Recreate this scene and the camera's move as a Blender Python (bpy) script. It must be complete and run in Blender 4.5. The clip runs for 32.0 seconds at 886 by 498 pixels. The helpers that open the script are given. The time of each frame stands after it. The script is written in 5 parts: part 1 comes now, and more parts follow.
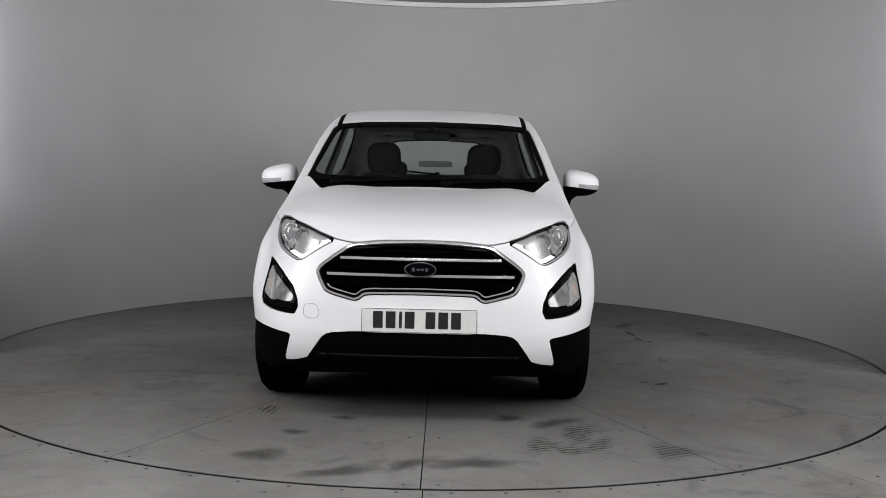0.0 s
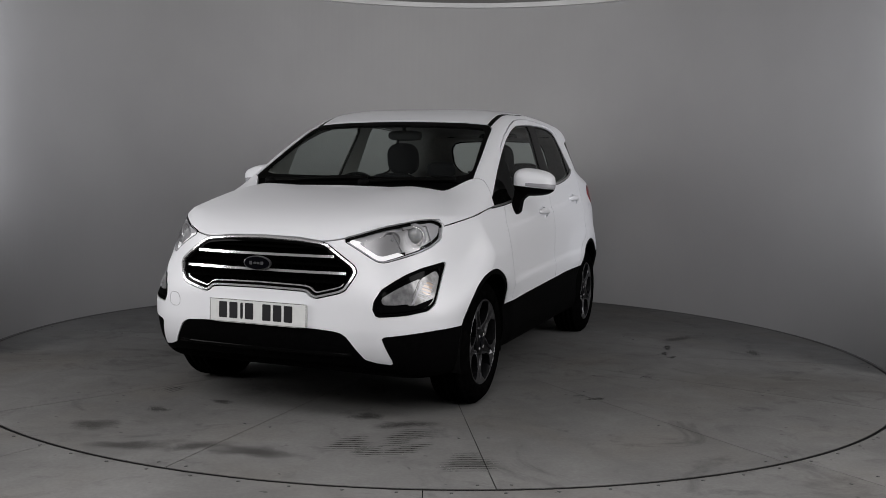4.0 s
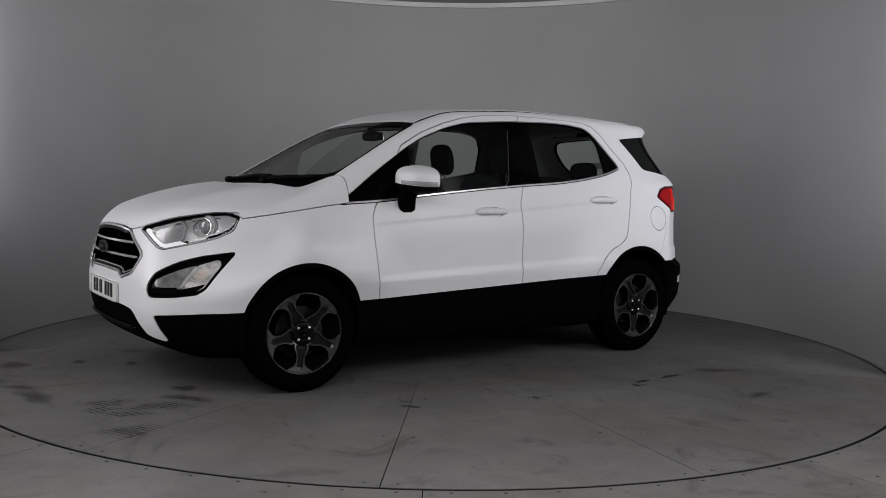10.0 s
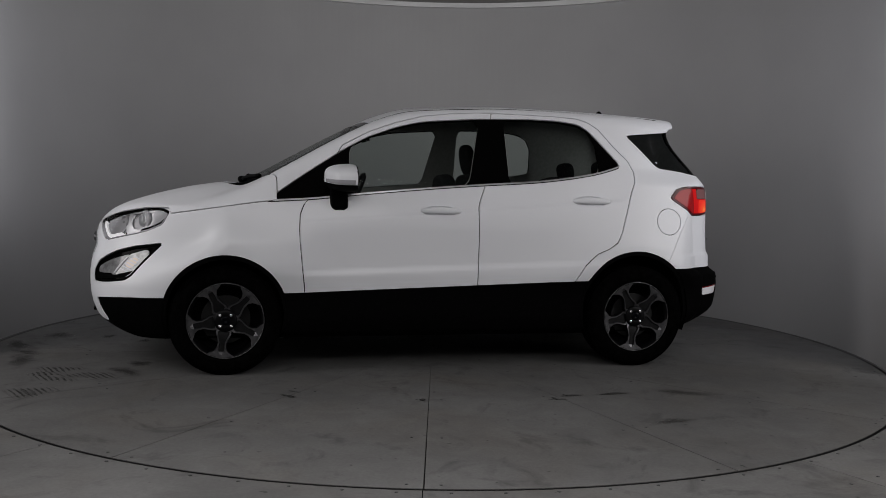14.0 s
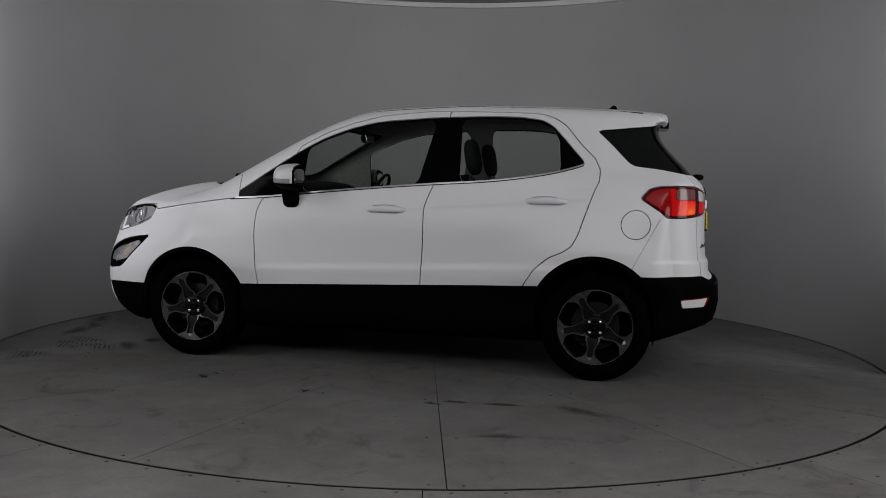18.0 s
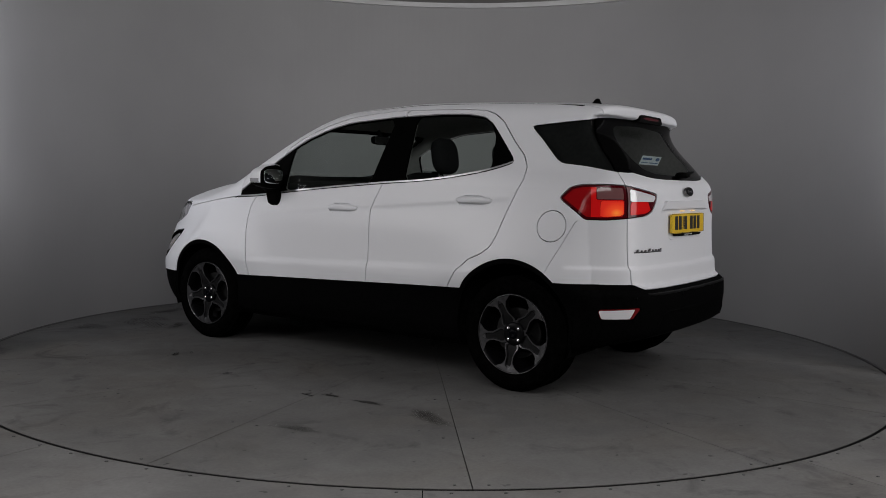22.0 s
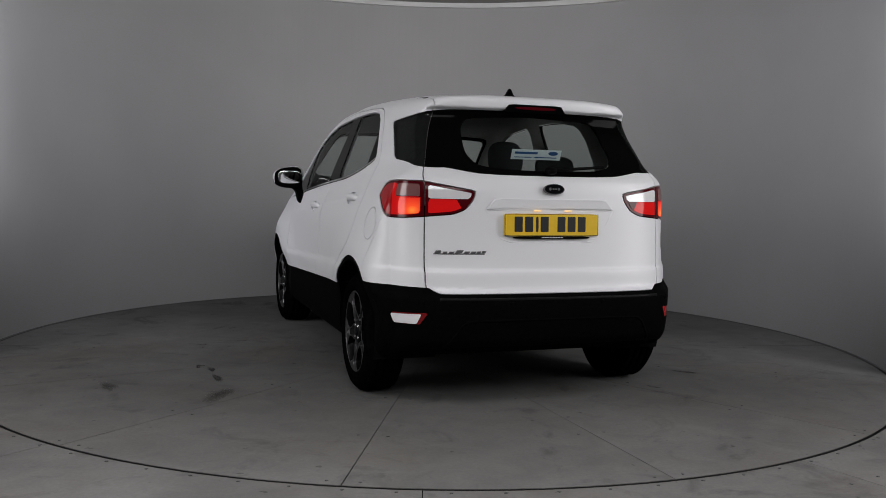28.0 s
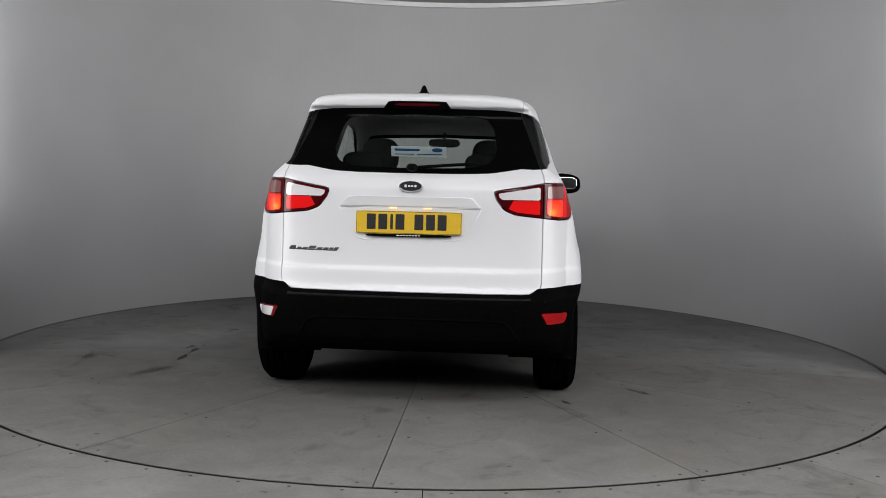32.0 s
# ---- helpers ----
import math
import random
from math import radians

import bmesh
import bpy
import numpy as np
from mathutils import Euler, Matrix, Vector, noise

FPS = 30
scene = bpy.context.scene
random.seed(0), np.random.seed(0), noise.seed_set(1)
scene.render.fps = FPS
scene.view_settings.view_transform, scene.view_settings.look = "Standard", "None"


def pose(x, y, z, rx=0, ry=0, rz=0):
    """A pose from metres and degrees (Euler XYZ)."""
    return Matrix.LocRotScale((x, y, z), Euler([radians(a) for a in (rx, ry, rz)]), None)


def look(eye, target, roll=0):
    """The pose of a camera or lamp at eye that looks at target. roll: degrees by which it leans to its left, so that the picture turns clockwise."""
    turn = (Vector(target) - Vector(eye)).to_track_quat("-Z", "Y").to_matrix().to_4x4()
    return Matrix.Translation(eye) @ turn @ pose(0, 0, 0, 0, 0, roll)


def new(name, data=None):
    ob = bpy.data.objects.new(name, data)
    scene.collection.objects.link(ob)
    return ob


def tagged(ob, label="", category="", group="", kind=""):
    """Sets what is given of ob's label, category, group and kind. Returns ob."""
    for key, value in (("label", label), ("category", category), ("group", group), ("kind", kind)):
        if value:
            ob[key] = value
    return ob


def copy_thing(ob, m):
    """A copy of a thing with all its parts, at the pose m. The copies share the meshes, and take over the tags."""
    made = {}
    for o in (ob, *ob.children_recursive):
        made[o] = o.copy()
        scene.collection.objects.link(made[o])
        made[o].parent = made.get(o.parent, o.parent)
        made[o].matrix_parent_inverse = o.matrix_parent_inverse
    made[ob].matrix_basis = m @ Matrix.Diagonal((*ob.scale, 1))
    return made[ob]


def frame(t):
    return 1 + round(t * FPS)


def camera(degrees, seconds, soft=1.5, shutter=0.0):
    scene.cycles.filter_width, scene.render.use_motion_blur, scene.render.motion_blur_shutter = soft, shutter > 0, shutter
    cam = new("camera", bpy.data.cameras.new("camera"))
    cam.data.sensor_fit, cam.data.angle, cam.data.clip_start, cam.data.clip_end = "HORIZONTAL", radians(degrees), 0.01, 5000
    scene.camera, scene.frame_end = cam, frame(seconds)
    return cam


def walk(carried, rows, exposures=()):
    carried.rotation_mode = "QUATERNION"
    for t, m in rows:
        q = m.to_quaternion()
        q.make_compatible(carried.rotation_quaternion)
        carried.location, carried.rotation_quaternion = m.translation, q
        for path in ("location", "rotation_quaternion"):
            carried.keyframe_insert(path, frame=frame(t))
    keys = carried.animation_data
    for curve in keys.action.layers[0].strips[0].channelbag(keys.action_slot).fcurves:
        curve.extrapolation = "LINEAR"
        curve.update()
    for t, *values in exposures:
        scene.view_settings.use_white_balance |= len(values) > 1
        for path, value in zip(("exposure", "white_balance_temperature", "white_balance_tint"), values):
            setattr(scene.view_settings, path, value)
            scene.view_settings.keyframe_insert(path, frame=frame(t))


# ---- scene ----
# ---- camera: it stands still in front of the open side of the booth ----
cam = camera(52.83, 32.0, soft=0.9)
EYE = pose(0.0, -6.148, 1.134, 85.74, -1.267, -0.478)
EXPOSURES = [(0, 0.48), (2, 0.48), (3, 0.26), (6, -0.14), (8, -0.20), (10, -0.26), (12, -0.51), (14, -0.60), (17, -0.68), (20, -0.63), (23, -0.51), (25, -0.39),
             (28, -0.12), (29, 0.02), (30, 0.26), (32, 0.48)]
# the picture turns a little to magenta as it darkens
EXPOSURES = [(t, e, 6500, 12 - 3 * max(e, -0.2)) for t, e in EXPOSURES]
walk(cam, [(0, EYE), (32, EYE)], exposures=EXPOSURES)

# degrees by which the turntable has turned (clockwise from above)
TURN = [(0, 1.03), (0.5, 1.9), (1, 4.28), (1.5, 7.23), (2, 10.11), (3, 15.57), (6, 32.68), (7, 38.31), (8, 43.96), (9, 49.78), (10, 55.46), (11, 61.25), (12, 66.9), (13, 72.28), (14, 77.93), (17, 96.14), (18, 101.95), (19, 108.01), (20, 113.86), (21, 119.73), (22, 125.76), (23, 131.6), (24, 137.52), (25, 143.45), (28, 161.16), (29, 167.11), (30, 172.94), (31, 178.69), (32, 184.53)]

# ---- light: unseen fill lamps added: over the front floor, high behind the camera, two upright at the mouth ----
world = bpy.data.worlds.new("studio_world")
scene.world = world
world.use_nodes = True
world.node_tree.nodes["Background"].inputs["Color"].default_value = (0.9, 0.95, 1.0, 1)
world.node_tree.nodes["Background"].inputs["Strength"].default_value = 0.02


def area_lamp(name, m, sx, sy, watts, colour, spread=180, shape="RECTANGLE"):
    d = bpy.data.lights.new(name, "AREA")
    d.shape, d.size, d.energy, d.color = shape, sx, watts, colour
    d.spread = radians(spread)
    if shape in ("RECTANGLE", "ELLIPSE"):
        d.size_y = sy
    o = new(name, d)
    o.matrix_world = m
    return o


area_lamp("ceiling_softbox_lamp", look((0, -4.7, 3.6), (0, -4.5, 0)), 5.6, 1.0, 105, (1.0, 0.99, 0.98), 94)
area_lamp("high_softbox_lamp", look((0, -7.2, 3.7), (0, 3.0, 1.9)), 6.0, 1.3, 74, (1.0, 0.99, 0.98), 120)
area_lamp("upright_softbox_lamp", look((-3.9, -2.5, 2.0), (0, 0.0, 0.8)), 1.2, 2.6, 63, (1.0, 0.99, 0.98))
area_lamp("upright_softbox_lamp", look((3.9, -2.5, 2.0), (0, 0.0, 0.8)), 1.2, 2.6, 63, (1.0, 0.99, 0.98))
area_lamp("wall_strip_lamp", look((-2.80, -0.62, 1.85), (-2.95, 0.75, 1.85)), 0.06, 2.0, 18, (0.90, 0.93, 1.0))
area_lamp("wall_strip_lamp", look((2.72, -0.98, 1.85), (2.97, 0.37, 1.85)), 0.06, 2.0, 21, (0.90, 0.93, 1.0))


# ---- materials ----
def material(name, colour, rough=0.5, metal=0.0, **more):
    m = bpy.data.materials.new(name)
    m.use_nodes = True
    b = m.node_tree.nodes["Principled BSDF"]
    b.inputs["Base Color"].default_value = (*colour, 1)
    b.inputs["Roughness"].default_value = rough
    b.inputs["Metallic"].default_value = metal
    for key, value in more.items():
        b.inputs[key.replace("_", " ")].default_value = value
    return m


def textured(name, low, high, scale, rough=(0.4, 0.6), detail=6.0, bump=0.0, bump_scale=200.0, metal=0.0, coat=0.0, spread=(0.35, 0.65), distortion=0.0):
    """A surface that varies between two colours in patches, with a fine relief."""
    m = material(name, low, rough[0], metal)
    t = m.node_tree
    b = t.nodes["Principled BSDF"]
    co = t.nodes.new("ShaderNodeTexCoord")
    n = t.nodes.new("ShaderNodeTexNoise")
    n.inputs["Scale"].default_value, n.inputs["Detail"].default_value, n.inputs["Distortion"].default_value = scale, detail, distortion
    t.links.new(co.outputs["Object"], n.inputs["Vector"])
    r = t.nodes.new("ShaderNodeValToRGB")
    r.color_ramp.elements[0].position, r.color_ramp.elements[1].position = spread
    r.color_ramp.elements[0].color, r.color_ramp.elements[1].color = (*low, 1), (*high, 1)
    t.links.new(n.outputs["Fac"], r.inputs["Fac"])
    t.links.new(r.outputs["Color"], b.inputs["Base Color"])
    mr = t.nodes.new("ShaderNodeMapRange")
    mr.inputs["To Min"].default_value, mr.inputs["To Max"].default_value = rough
    t.links.new(n.outputs["Fac"], mr.inputs["Value"])
    t.links.new(mr.outputs["Result"], b.inputs["Roughness"])
    if bump:
        f = t.nodes.new("ShaderNodeTexNoise")
        f.inputs["Scale"].default_value, f.inputs["Detail"].default_value = bump_scale, 4
        t.links.new(co.outputs["Object"], f.inputs["Vector"])
        bp = t.nodes.new("ShaderNodeBump")
        bp.inputs["Strength"].default_value, bp.inputs["Distance"].default_value = bump, 0.002
        t.links.new(f.outputs["Fac"], bp.inputs["Height"])
        t.links.new(bp.outputs["Normal"], b.inputs["Normal"])
    if coat:
        b.inputs["Coat Weight"].default_value = coat
        b.inputs["Coat Roughness"].default_value = 0.04
    return m


WALL = textured("painted_wall", (0.352, 0.349, 0.347), (0.378, 0.375, 0.373), 1.2, (0.42, 0.55), bump=0.05, bump_scale=90)

TRIM_PALE = textured("pale_trim_paint", (0.62, 0.62, 0.61), (0.70, 0.70, 0.69), 3.0, (0.4, 0.55))


def floor_material(name, tone):
    """Worn grey floor: broad patches, stains, fine speckle, each plate a little different."""
    m = material(name, (tone,) * 3, 0.5)
    t = m.node_tree
    b = t.nodes["Principled BSDF"]
    co = t.nodes.new("ShaderNodeTexCoord")
    info = t.nodes.new("ShaderNodeObjectInfo")

    def noise_at(scale, detail, distortion=0.0, rough=0.5):
        n = t.nodes.new("ShaderNodeTexNoise")
        n.inputs["Scale"].default_value, n.inputs["Detail"].default_value = scale, detail
        n.inputs["Distortion"].default_value, n.inputs["Roughness"].default_value = distortion, rough
        t.links.new(co.outputs["Object"], n.inputs["Vector"])
        return n.outputs["Fac"]

    def ramp(v, a, b_, lo, hi):
        r = t.nodes.new("ShaderNodeMapRange")
        r.inputs["From Min"].default_value, r.inputs["From Max"].default_value = a, b_
        r.inputs["To Min"].default_value, r.inputs["To Max"].default_value = lo, hi
        t.links.new(v, r.inputs["Value"])
        return r.outputs["Result"]

    def times(a, c):
        q = t.nodes.new("ShaderNodeMath")
        q.operation = "MULTIPLY"
        t.links.new(a, q.inputs[0])
        t.links.new(c, q.inputs[1])
        return q.outputs[0]

    k = times(ramp(noise_at(0.9, 4, 0.6), 0.3, 0.7, 0.84, 1.12), ramp(noise_at(5.0, 6, 0.8, 0.6), 0.35, 0.7, 0.90, 1.07))
    k = times(k, ramp(noise_at(2.3, 8, 1.6, 0.65), 0.56, 0.68, 1.0, 0.74))
    k = times(k, ramp(noise_at(60.0, 3), 0.3, 0.7, 0.94, 1.05))
    k = times(k, ramp(noise_at(16.0, 2), 0.71, 0.75, 1.0, 0.62))
    k = times(k, ramp(info.outputs["Random"], 0.0, 1.0, 0.95, 1.05))
    tint = t.nodes.new("ShaderNodeMix")
    tint.data_type = "RGBA"
    tint.inputs[6].default_value = (tone, tone * 0.988, tone * 0.975, 1)
    tint.inputs[7].default_value = (tone, tone * 0.955, tone * 0.90, 1)
    t.links.new(ramp(noise_at(1.4, 3, 0.5), 0.5, 0.75, 0.0, 1.0), tint.inputs[0])
    mul = t.nodes.new("ShaderNodeVectorMath")
    mul.operation = "SCALE"
    t.links.new(tint.outputs[2], mul.inputs[0])
    t.links.new(k, mul.inputs["Scale"])
    t.links.new(mul.outputs["Vector"], b.inputs["Base Color"])
    t.links.new(ramp(noise_at(3.0, 5, 0.5), 0.3, 0.7, 0.62, 0.85), b.inputs["Roughness"])
    bp = t.nodes.new("ShaderNodeBump")
    bp.inputs["Strength"].default_value, bp.inputs["Distance"].default_value = 0.08, 0.002
    t.links.new(noise_at(140, 4), bp.inputs["Height"])
    t.links.new(bp.outputs["Normal"], b.inputs["Normal"])
    b.inputs["Specular IOR Level"].default_value = 0.02
    return m


FLOOR = floor_material("floor_plate", 0.122)
FLOOR_OUT = floor_material("floor_outside", 0.130)


def worn_mark(name, colour, strength, scale, bands=0.0):
    """A mark that lies thinly on the floor: patchy, thinning out to its edge, in bands where a tread has left it."""
    m = material(name, colour, 0.55)
    t = m.node_tree
    b = t.nodes["Principled BSDF"]
    b.inputs["Specular IOR Level"].default_value = 0.3
    at = t.nodes.new("ShaderNodeAttribute")
    at.attribute_name = "body"
    co = t.nodes.new("ShaderNodeTexCoord")
    n = t.nodes.new("ShaderNodeTexNoise")
    n.inputs["Scale"].default_value, n.inputs["Detail"].default_value, n.inputs["Roughness"].default_value = scale, 6, 0.65
    t.links.new(co.outputs["Object"], n.inputs["Vector"])
    add = t.nodes.new("ShaderNodeMath")
    add.operation = "MULTIPLY_ADD"
    add.inputs[1].default_value = 1.0
    t.links.new(at.outputs["Fac"], add.inputs[0])
    t.links.new(n.outputs["Fac"], add.inputs[2])
    r = t.nodes.new("ShaderNodeMapRange")
    r.inputs["From Min"].default_value, r.inputs["From Max"].default_value = 0.62, 1.25
    r.inputs["To Max"].default_value = strength
    t.links.new(add.outputs[0], r.inputs["Value"])
    out = r.outputs["Result"]
    if bands:
        w = t.nodes.new("ShaderNodeTexWave")
        w.bands_direction = "X"
        w.inputs["Scale"].default_value, w.inputs["Distortion"].default_value, w.inputs["Detail"].default_value, w.inputs["Detail Scale"].default_value = bands, 2.6, 4, 1.5
        uv = t.nodes.new("ShaderNodeUVMap")
        t.links.new(uv.outputs["UV"], w.inputs["Vector"])
        wr = t.nodes.new("ShaderNodeMapRange")
        wr.inputs["From Min"].default_value, wr.inputs["From Max"].default_value = 0.45, 0.8
        t.links.new(w.outputs["Fac"], wr.inputs["Value"])
        q = t.nodes.new("ShaderNodeMath")
        q.operation = "MULTIPLY"
        t.links.new(out, q.inputs[0])
        t.links.new(wr.outputs["Result"], q.inputs[1])
        out = q.outputs[0]
    t.links.new(out, b.inputs["Alpha"])
    return m


SCUFF = worn_mark("scuffed_rubber_mark", (0.02, 0.019, 0.018), 0.95, 30)
TREAD = worn_mark("tread_print", (0.022, 0.021, 0.020), 0.8, 16, 2.6)
STAIN = worn_mark("floor_stain", (0.042, 0.040, 0.038), 0.55, 8)
SCREW = material("screw_head", (0.03, 0.03, 0.03), 0.5, 0.6)
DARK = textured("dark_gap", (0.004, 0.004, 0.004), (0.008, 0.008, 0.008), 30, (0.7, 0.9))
PAINT = material("white_paint", (0.775, 0.785, 0.815), 0.45, Coat_Weight=0.5, Coat_Roughness=0.32)
PLASTIC = textured("black_plastic", (0.0013, 0.0013, 0.0014), (0.0025, 0.0025, 0.0026), 60, (0.55, 0.7), bump=0.12, bump_scale=900)
TRIM = material("black_rubber", (0.002, 0.002, 0.002), 0.5)
GLOSS_BLACK = material("gloss_black", (0.0018, 0.0018, 0.0018), 0.08)
SATIN = material("satin_metal", (0.46, 0.46, 0.47), 0.28, 0.85)
CHROME = material("chrome", (0.88, 0.89, 0.90), 0.18, 0.75)
SCRIPT = material("dark_chrome", (0.20, 0.20, 0.21), 0.32, 0.9)


def glass(name, tint):
    m = bpy.data.materials.new(name)
    m.use_nodes = True
    t = m.node_tree
    t.nodes.clear()
    out = t.nodes.new("ShaderNodeOutputMaterial")
    mix = t.nodes.new("ShaderNodeMixShader")
    clear = t.nodes.new("ShaderNodeBsdfTransparent")
    gloss = t.nodes.new("ShaderNodeBsdfGlossy")
    fr = t.nodes.new("ShaderNodeLayerWeight")
    fr.inputs["Blend"].default_value = 0.5
    p5 = t.nodes.new("ShaderNodeMath")
    p5.operation, p5.inputs[1].default_value = "POWER", 5.0
    ad = t.nodes.new("ShaderNodeMath")
    ad.operation, ad.inputs[1].default_value, ad.inputs[2].default_value = "MULTIPLY_ADD", 0.5, 0.005
    t.links.new(fr.outputs["Facing"], p5.inputs[0])
    t.links.new(p5.outputs[0], ad.inputs[0])
    clear.inputs["Color"].default_value = (*tint, 1)
    gloss.inputs["Roughness"].default_value = 0.0
    t.links.new(ad.outputs[0], mix.inputs["Fac"])
    t.links.new(clear.outputs["BSDF"], mix.inputs[1])
    t.links.new(gloss.outputs["BSDF"], mix.inputs[2])
    t.links.new(mix.outputs["Shader"], out.inputs["Surface"])
    return m


GLASS = glass("car_glass", (0.70, 0.74, 0.72))
GLASS_DARK = glass("dark_car_glass", (0.17, 0.18, 0.18))
CLEAR = glass("clear_lens", (0.95, 0.95, 0.95))
RUBBER = textured("tyre_rubber", (0.0012, 0.0012, 0.0012), (0.0028, 0.0028, 0.0028), 40, (0.75, 0.9), bump=0.1, bump_scale=300)
RIM_DARK = material("dark_rim", (0.0025, 0.0025, 0.003), 0.4)
ALLOY = textured("machined_alloy", (0.095, 0.095, 0.10), (0.15, 0.15, 0.155), 30, (0.28, 0.40), metal=0.9)
ALLOY_DARK = textured("painted_alloy", (0.005, 0.005, 0.0055), (0.009, 0.009, 0.0095), 40, (0.4, 0.55))
STEEL = material("brake_steel", (0.012, 0.012, 0.012), 0.5, 0.6)
BADGE_BLUE = material("badge_blue", (0.001, 0.0012, 0.0025), 0.3, Specular_IOR_Level=0.08)
LAMP_DARK = material("lamp_housing", (0.40, 0.40, 0.42), 0.4)
LAMP_GREY = material("lamp_grey", (0.34, 0.34, 0.36), 0.2)
REFLECT = material("lamp_reflector", (0.33, 0.33, 0.34), 0.28, 0.45)
LENS_DARK = material("projector_lens", (0.25, 0.26, 0.27), 0.05, Coat_Weight=1.0)
AMBER = material("amber_bulb", (0.46, 0.36, 0.29), 0.2, Coat_Weight=1.0)
LENS_RIB = textured("ribbed_lens", (0.22, 0.22, 0.22), (0.36, 0.36, 0.36), 40, (0.12, 0.25), coat=0.6)
FOG_GLASS = textured("fog_glass", (0.11, 0.11, 0.115), (0.20, 0.20, 0.205), 30, (0.12, 0.25), coat=0.6)
DRL = material("light_strip", (0.9, 0.9, 0.92), 0.3, Emission_Color=(1, 1, 1, 1), Emission_Strength=0.3)
LAMP_RED_DARK = material("deep_red_lens", (0.07, 0.003, 0.006), 0.12)
LAMP_RED = material("red_lens", (0.55, 0.006, 0.008), 0.10, Emission_Color=(1, 0.02, 0.015, 1), Emission_Strength=0.18)
LAMP_GLOW = material("lit_lens", (0.70, 0.02, 0.012), 0.10)


def bulb_glow(m, y, z, reach):
    """The lens glows round its bulb and fades away from it."""
    t = m.node_tree
    b = t.nodes["Principled BSDF"]
    co = t.nodes.new("ShaderNodeTexCoord")
    sep = t.nodes.new("ShaderNodeSeparateXYZ")
    t.links.new(co.outputs["Object"], sep.inputs["Vector"])
    com = t.nodes.new("ShaderNodeCombineXYZ")
    t.links.new(sep.outputs["Y"], com.inputs["Y"])
    t.links.new(sep.outputs["Z"], com.inputs["Z"])
    d = t.nodes.new("ShaderNodeVectorMath")
    d.operation = "DISTANCE"
    d.inputs[1].default_value = (0, y, z)
    t.links.new(com.outputs["Vector"], d.inputs[0])
    r = t.nodes.new("ShaderNodeValToRGB")
    for e, (p, c) in zip(r.color_ramp.elements, ((0.0, (1.0, 0.42, 0.06, 1)), (1.0, (0.5, 0.03, 0.015, 1)))):
        e.position, e.color = p, c
    mid = r.color_ramp.elements.new(0.4)
    mid.color = (0.9, 0.12, 0.03, 1)
    mr = t.nodes.new("ShaderNodeMapRange")
    mr.inputs["From Max"].default_value = reach
    t.links.new(d.outputs["Value"], mr.inputs["Value"])
    t.links.new(mr.outputs["Result"], r.inputs["Fac"])
    t.links.new(r.outputs["Color"], b.inputs["Emission Color"])
    b.inputs["Emission Strength"].default_value = 0.7


bulb_glow(LAMP_GLOW, 1.655, 0.995, 0.06)
LAMP_WHITE = material("clear_lamp_lens", (0.76, 0.76, 0.78), 0.12, Coat_Weight=1.0)
LAMP_ROSE = material("rosy_clear_lens", (0.20, 0.09, 0.09), 0.14, Coat_Weight=0.2)
BUMPER_EDGE = material("worn_bumper_edge", (0.0045, 0.0045, 0.0047), 0.45, Specular_IOR_Level=0.1)
LAMP_RED_MID = material("mid_red_lens", (0.34, 0.005, 0.007), 0.18, Coat_Weight=0.1)
REFLECTOR_RED = material("red_reflector", (0.16, 0.004, 0.006), 0.2)
GRILLE_BLACK = material("grille_black", (0.0012, 0.0012, 0.0012), 0.7)
PLATE_WHITE = textured("plate_white", (0.66, 0.67, 0.66), (0.70, 0.71, 0.70), 40, (0.35, 0.5))
PLATE_YELLOW = textured("plate_yellow", (0.72, 0.46, 0.012), (0.76, 0.50, 0.02), 40, (0.35, 0.5))
CARD_INK = material("blue_card_ink", (0.02, 0.09, 0.26), 0.5)
CARD_WHITE = textured("card_white", (0.74, 0.80, 0.84), (0.78, 0.84, 0.88), 40, (0.4, 0.55))
PLATE_INK = material("plate_ink", (0.01, 0.01, 0.012), 0.45)
PLATE_LAMP = material("plate_lamp", (0.9, 0.6, 0.3), 0.4, Emission_Color=(1, 0.62, 0.25, 1), Emission_Strength=0.8)
MIRROR = material("mirror_glass", (0.85, 0.86, 0.87), 0.02, 1.0)
SEAT = textured("seat_cloth", (0.018, 0.018, 0.020), (0.028, 0.028, 0.030), 80, (0.8, 0.95), bump=0.2, bump_scale=600)
INTERIOR = textured("headlining", (0.32, 0.315, 0.305), (0.38, 0.37, 0.36), 50, (0.8, 0.95))
INTERIOR_DARK = textured("dash_plastic", (0.012, 0.012, 0.013), (0.020, 0.020, 0.021), 60, (0.6, 0.8), bump=0.1, bump_scale=500)
for m, v in ((PLASTIC, 0.012), (RUBBER, 0.0), (TRIM, 0.04), (DARK, 0.0), (SEAT, 0.15), (INTERIOR_DARK, 0.2), (GRILLE_BLACK, 0.0), (RIM_DARK, 0.12), (ALLOY_DARK, 0.15), (LAMP_RED, 0.2), (LAMP_RED_DARK, 0.2), (LAMP_RED_MID, 0.2), (LAMP_GLOW, 0.2), (GLOSS_BLACK, 0.03)):
    m.node_tree.nodes["Principled BSDF"].inputs["Specular IOR Level"].default_value = v


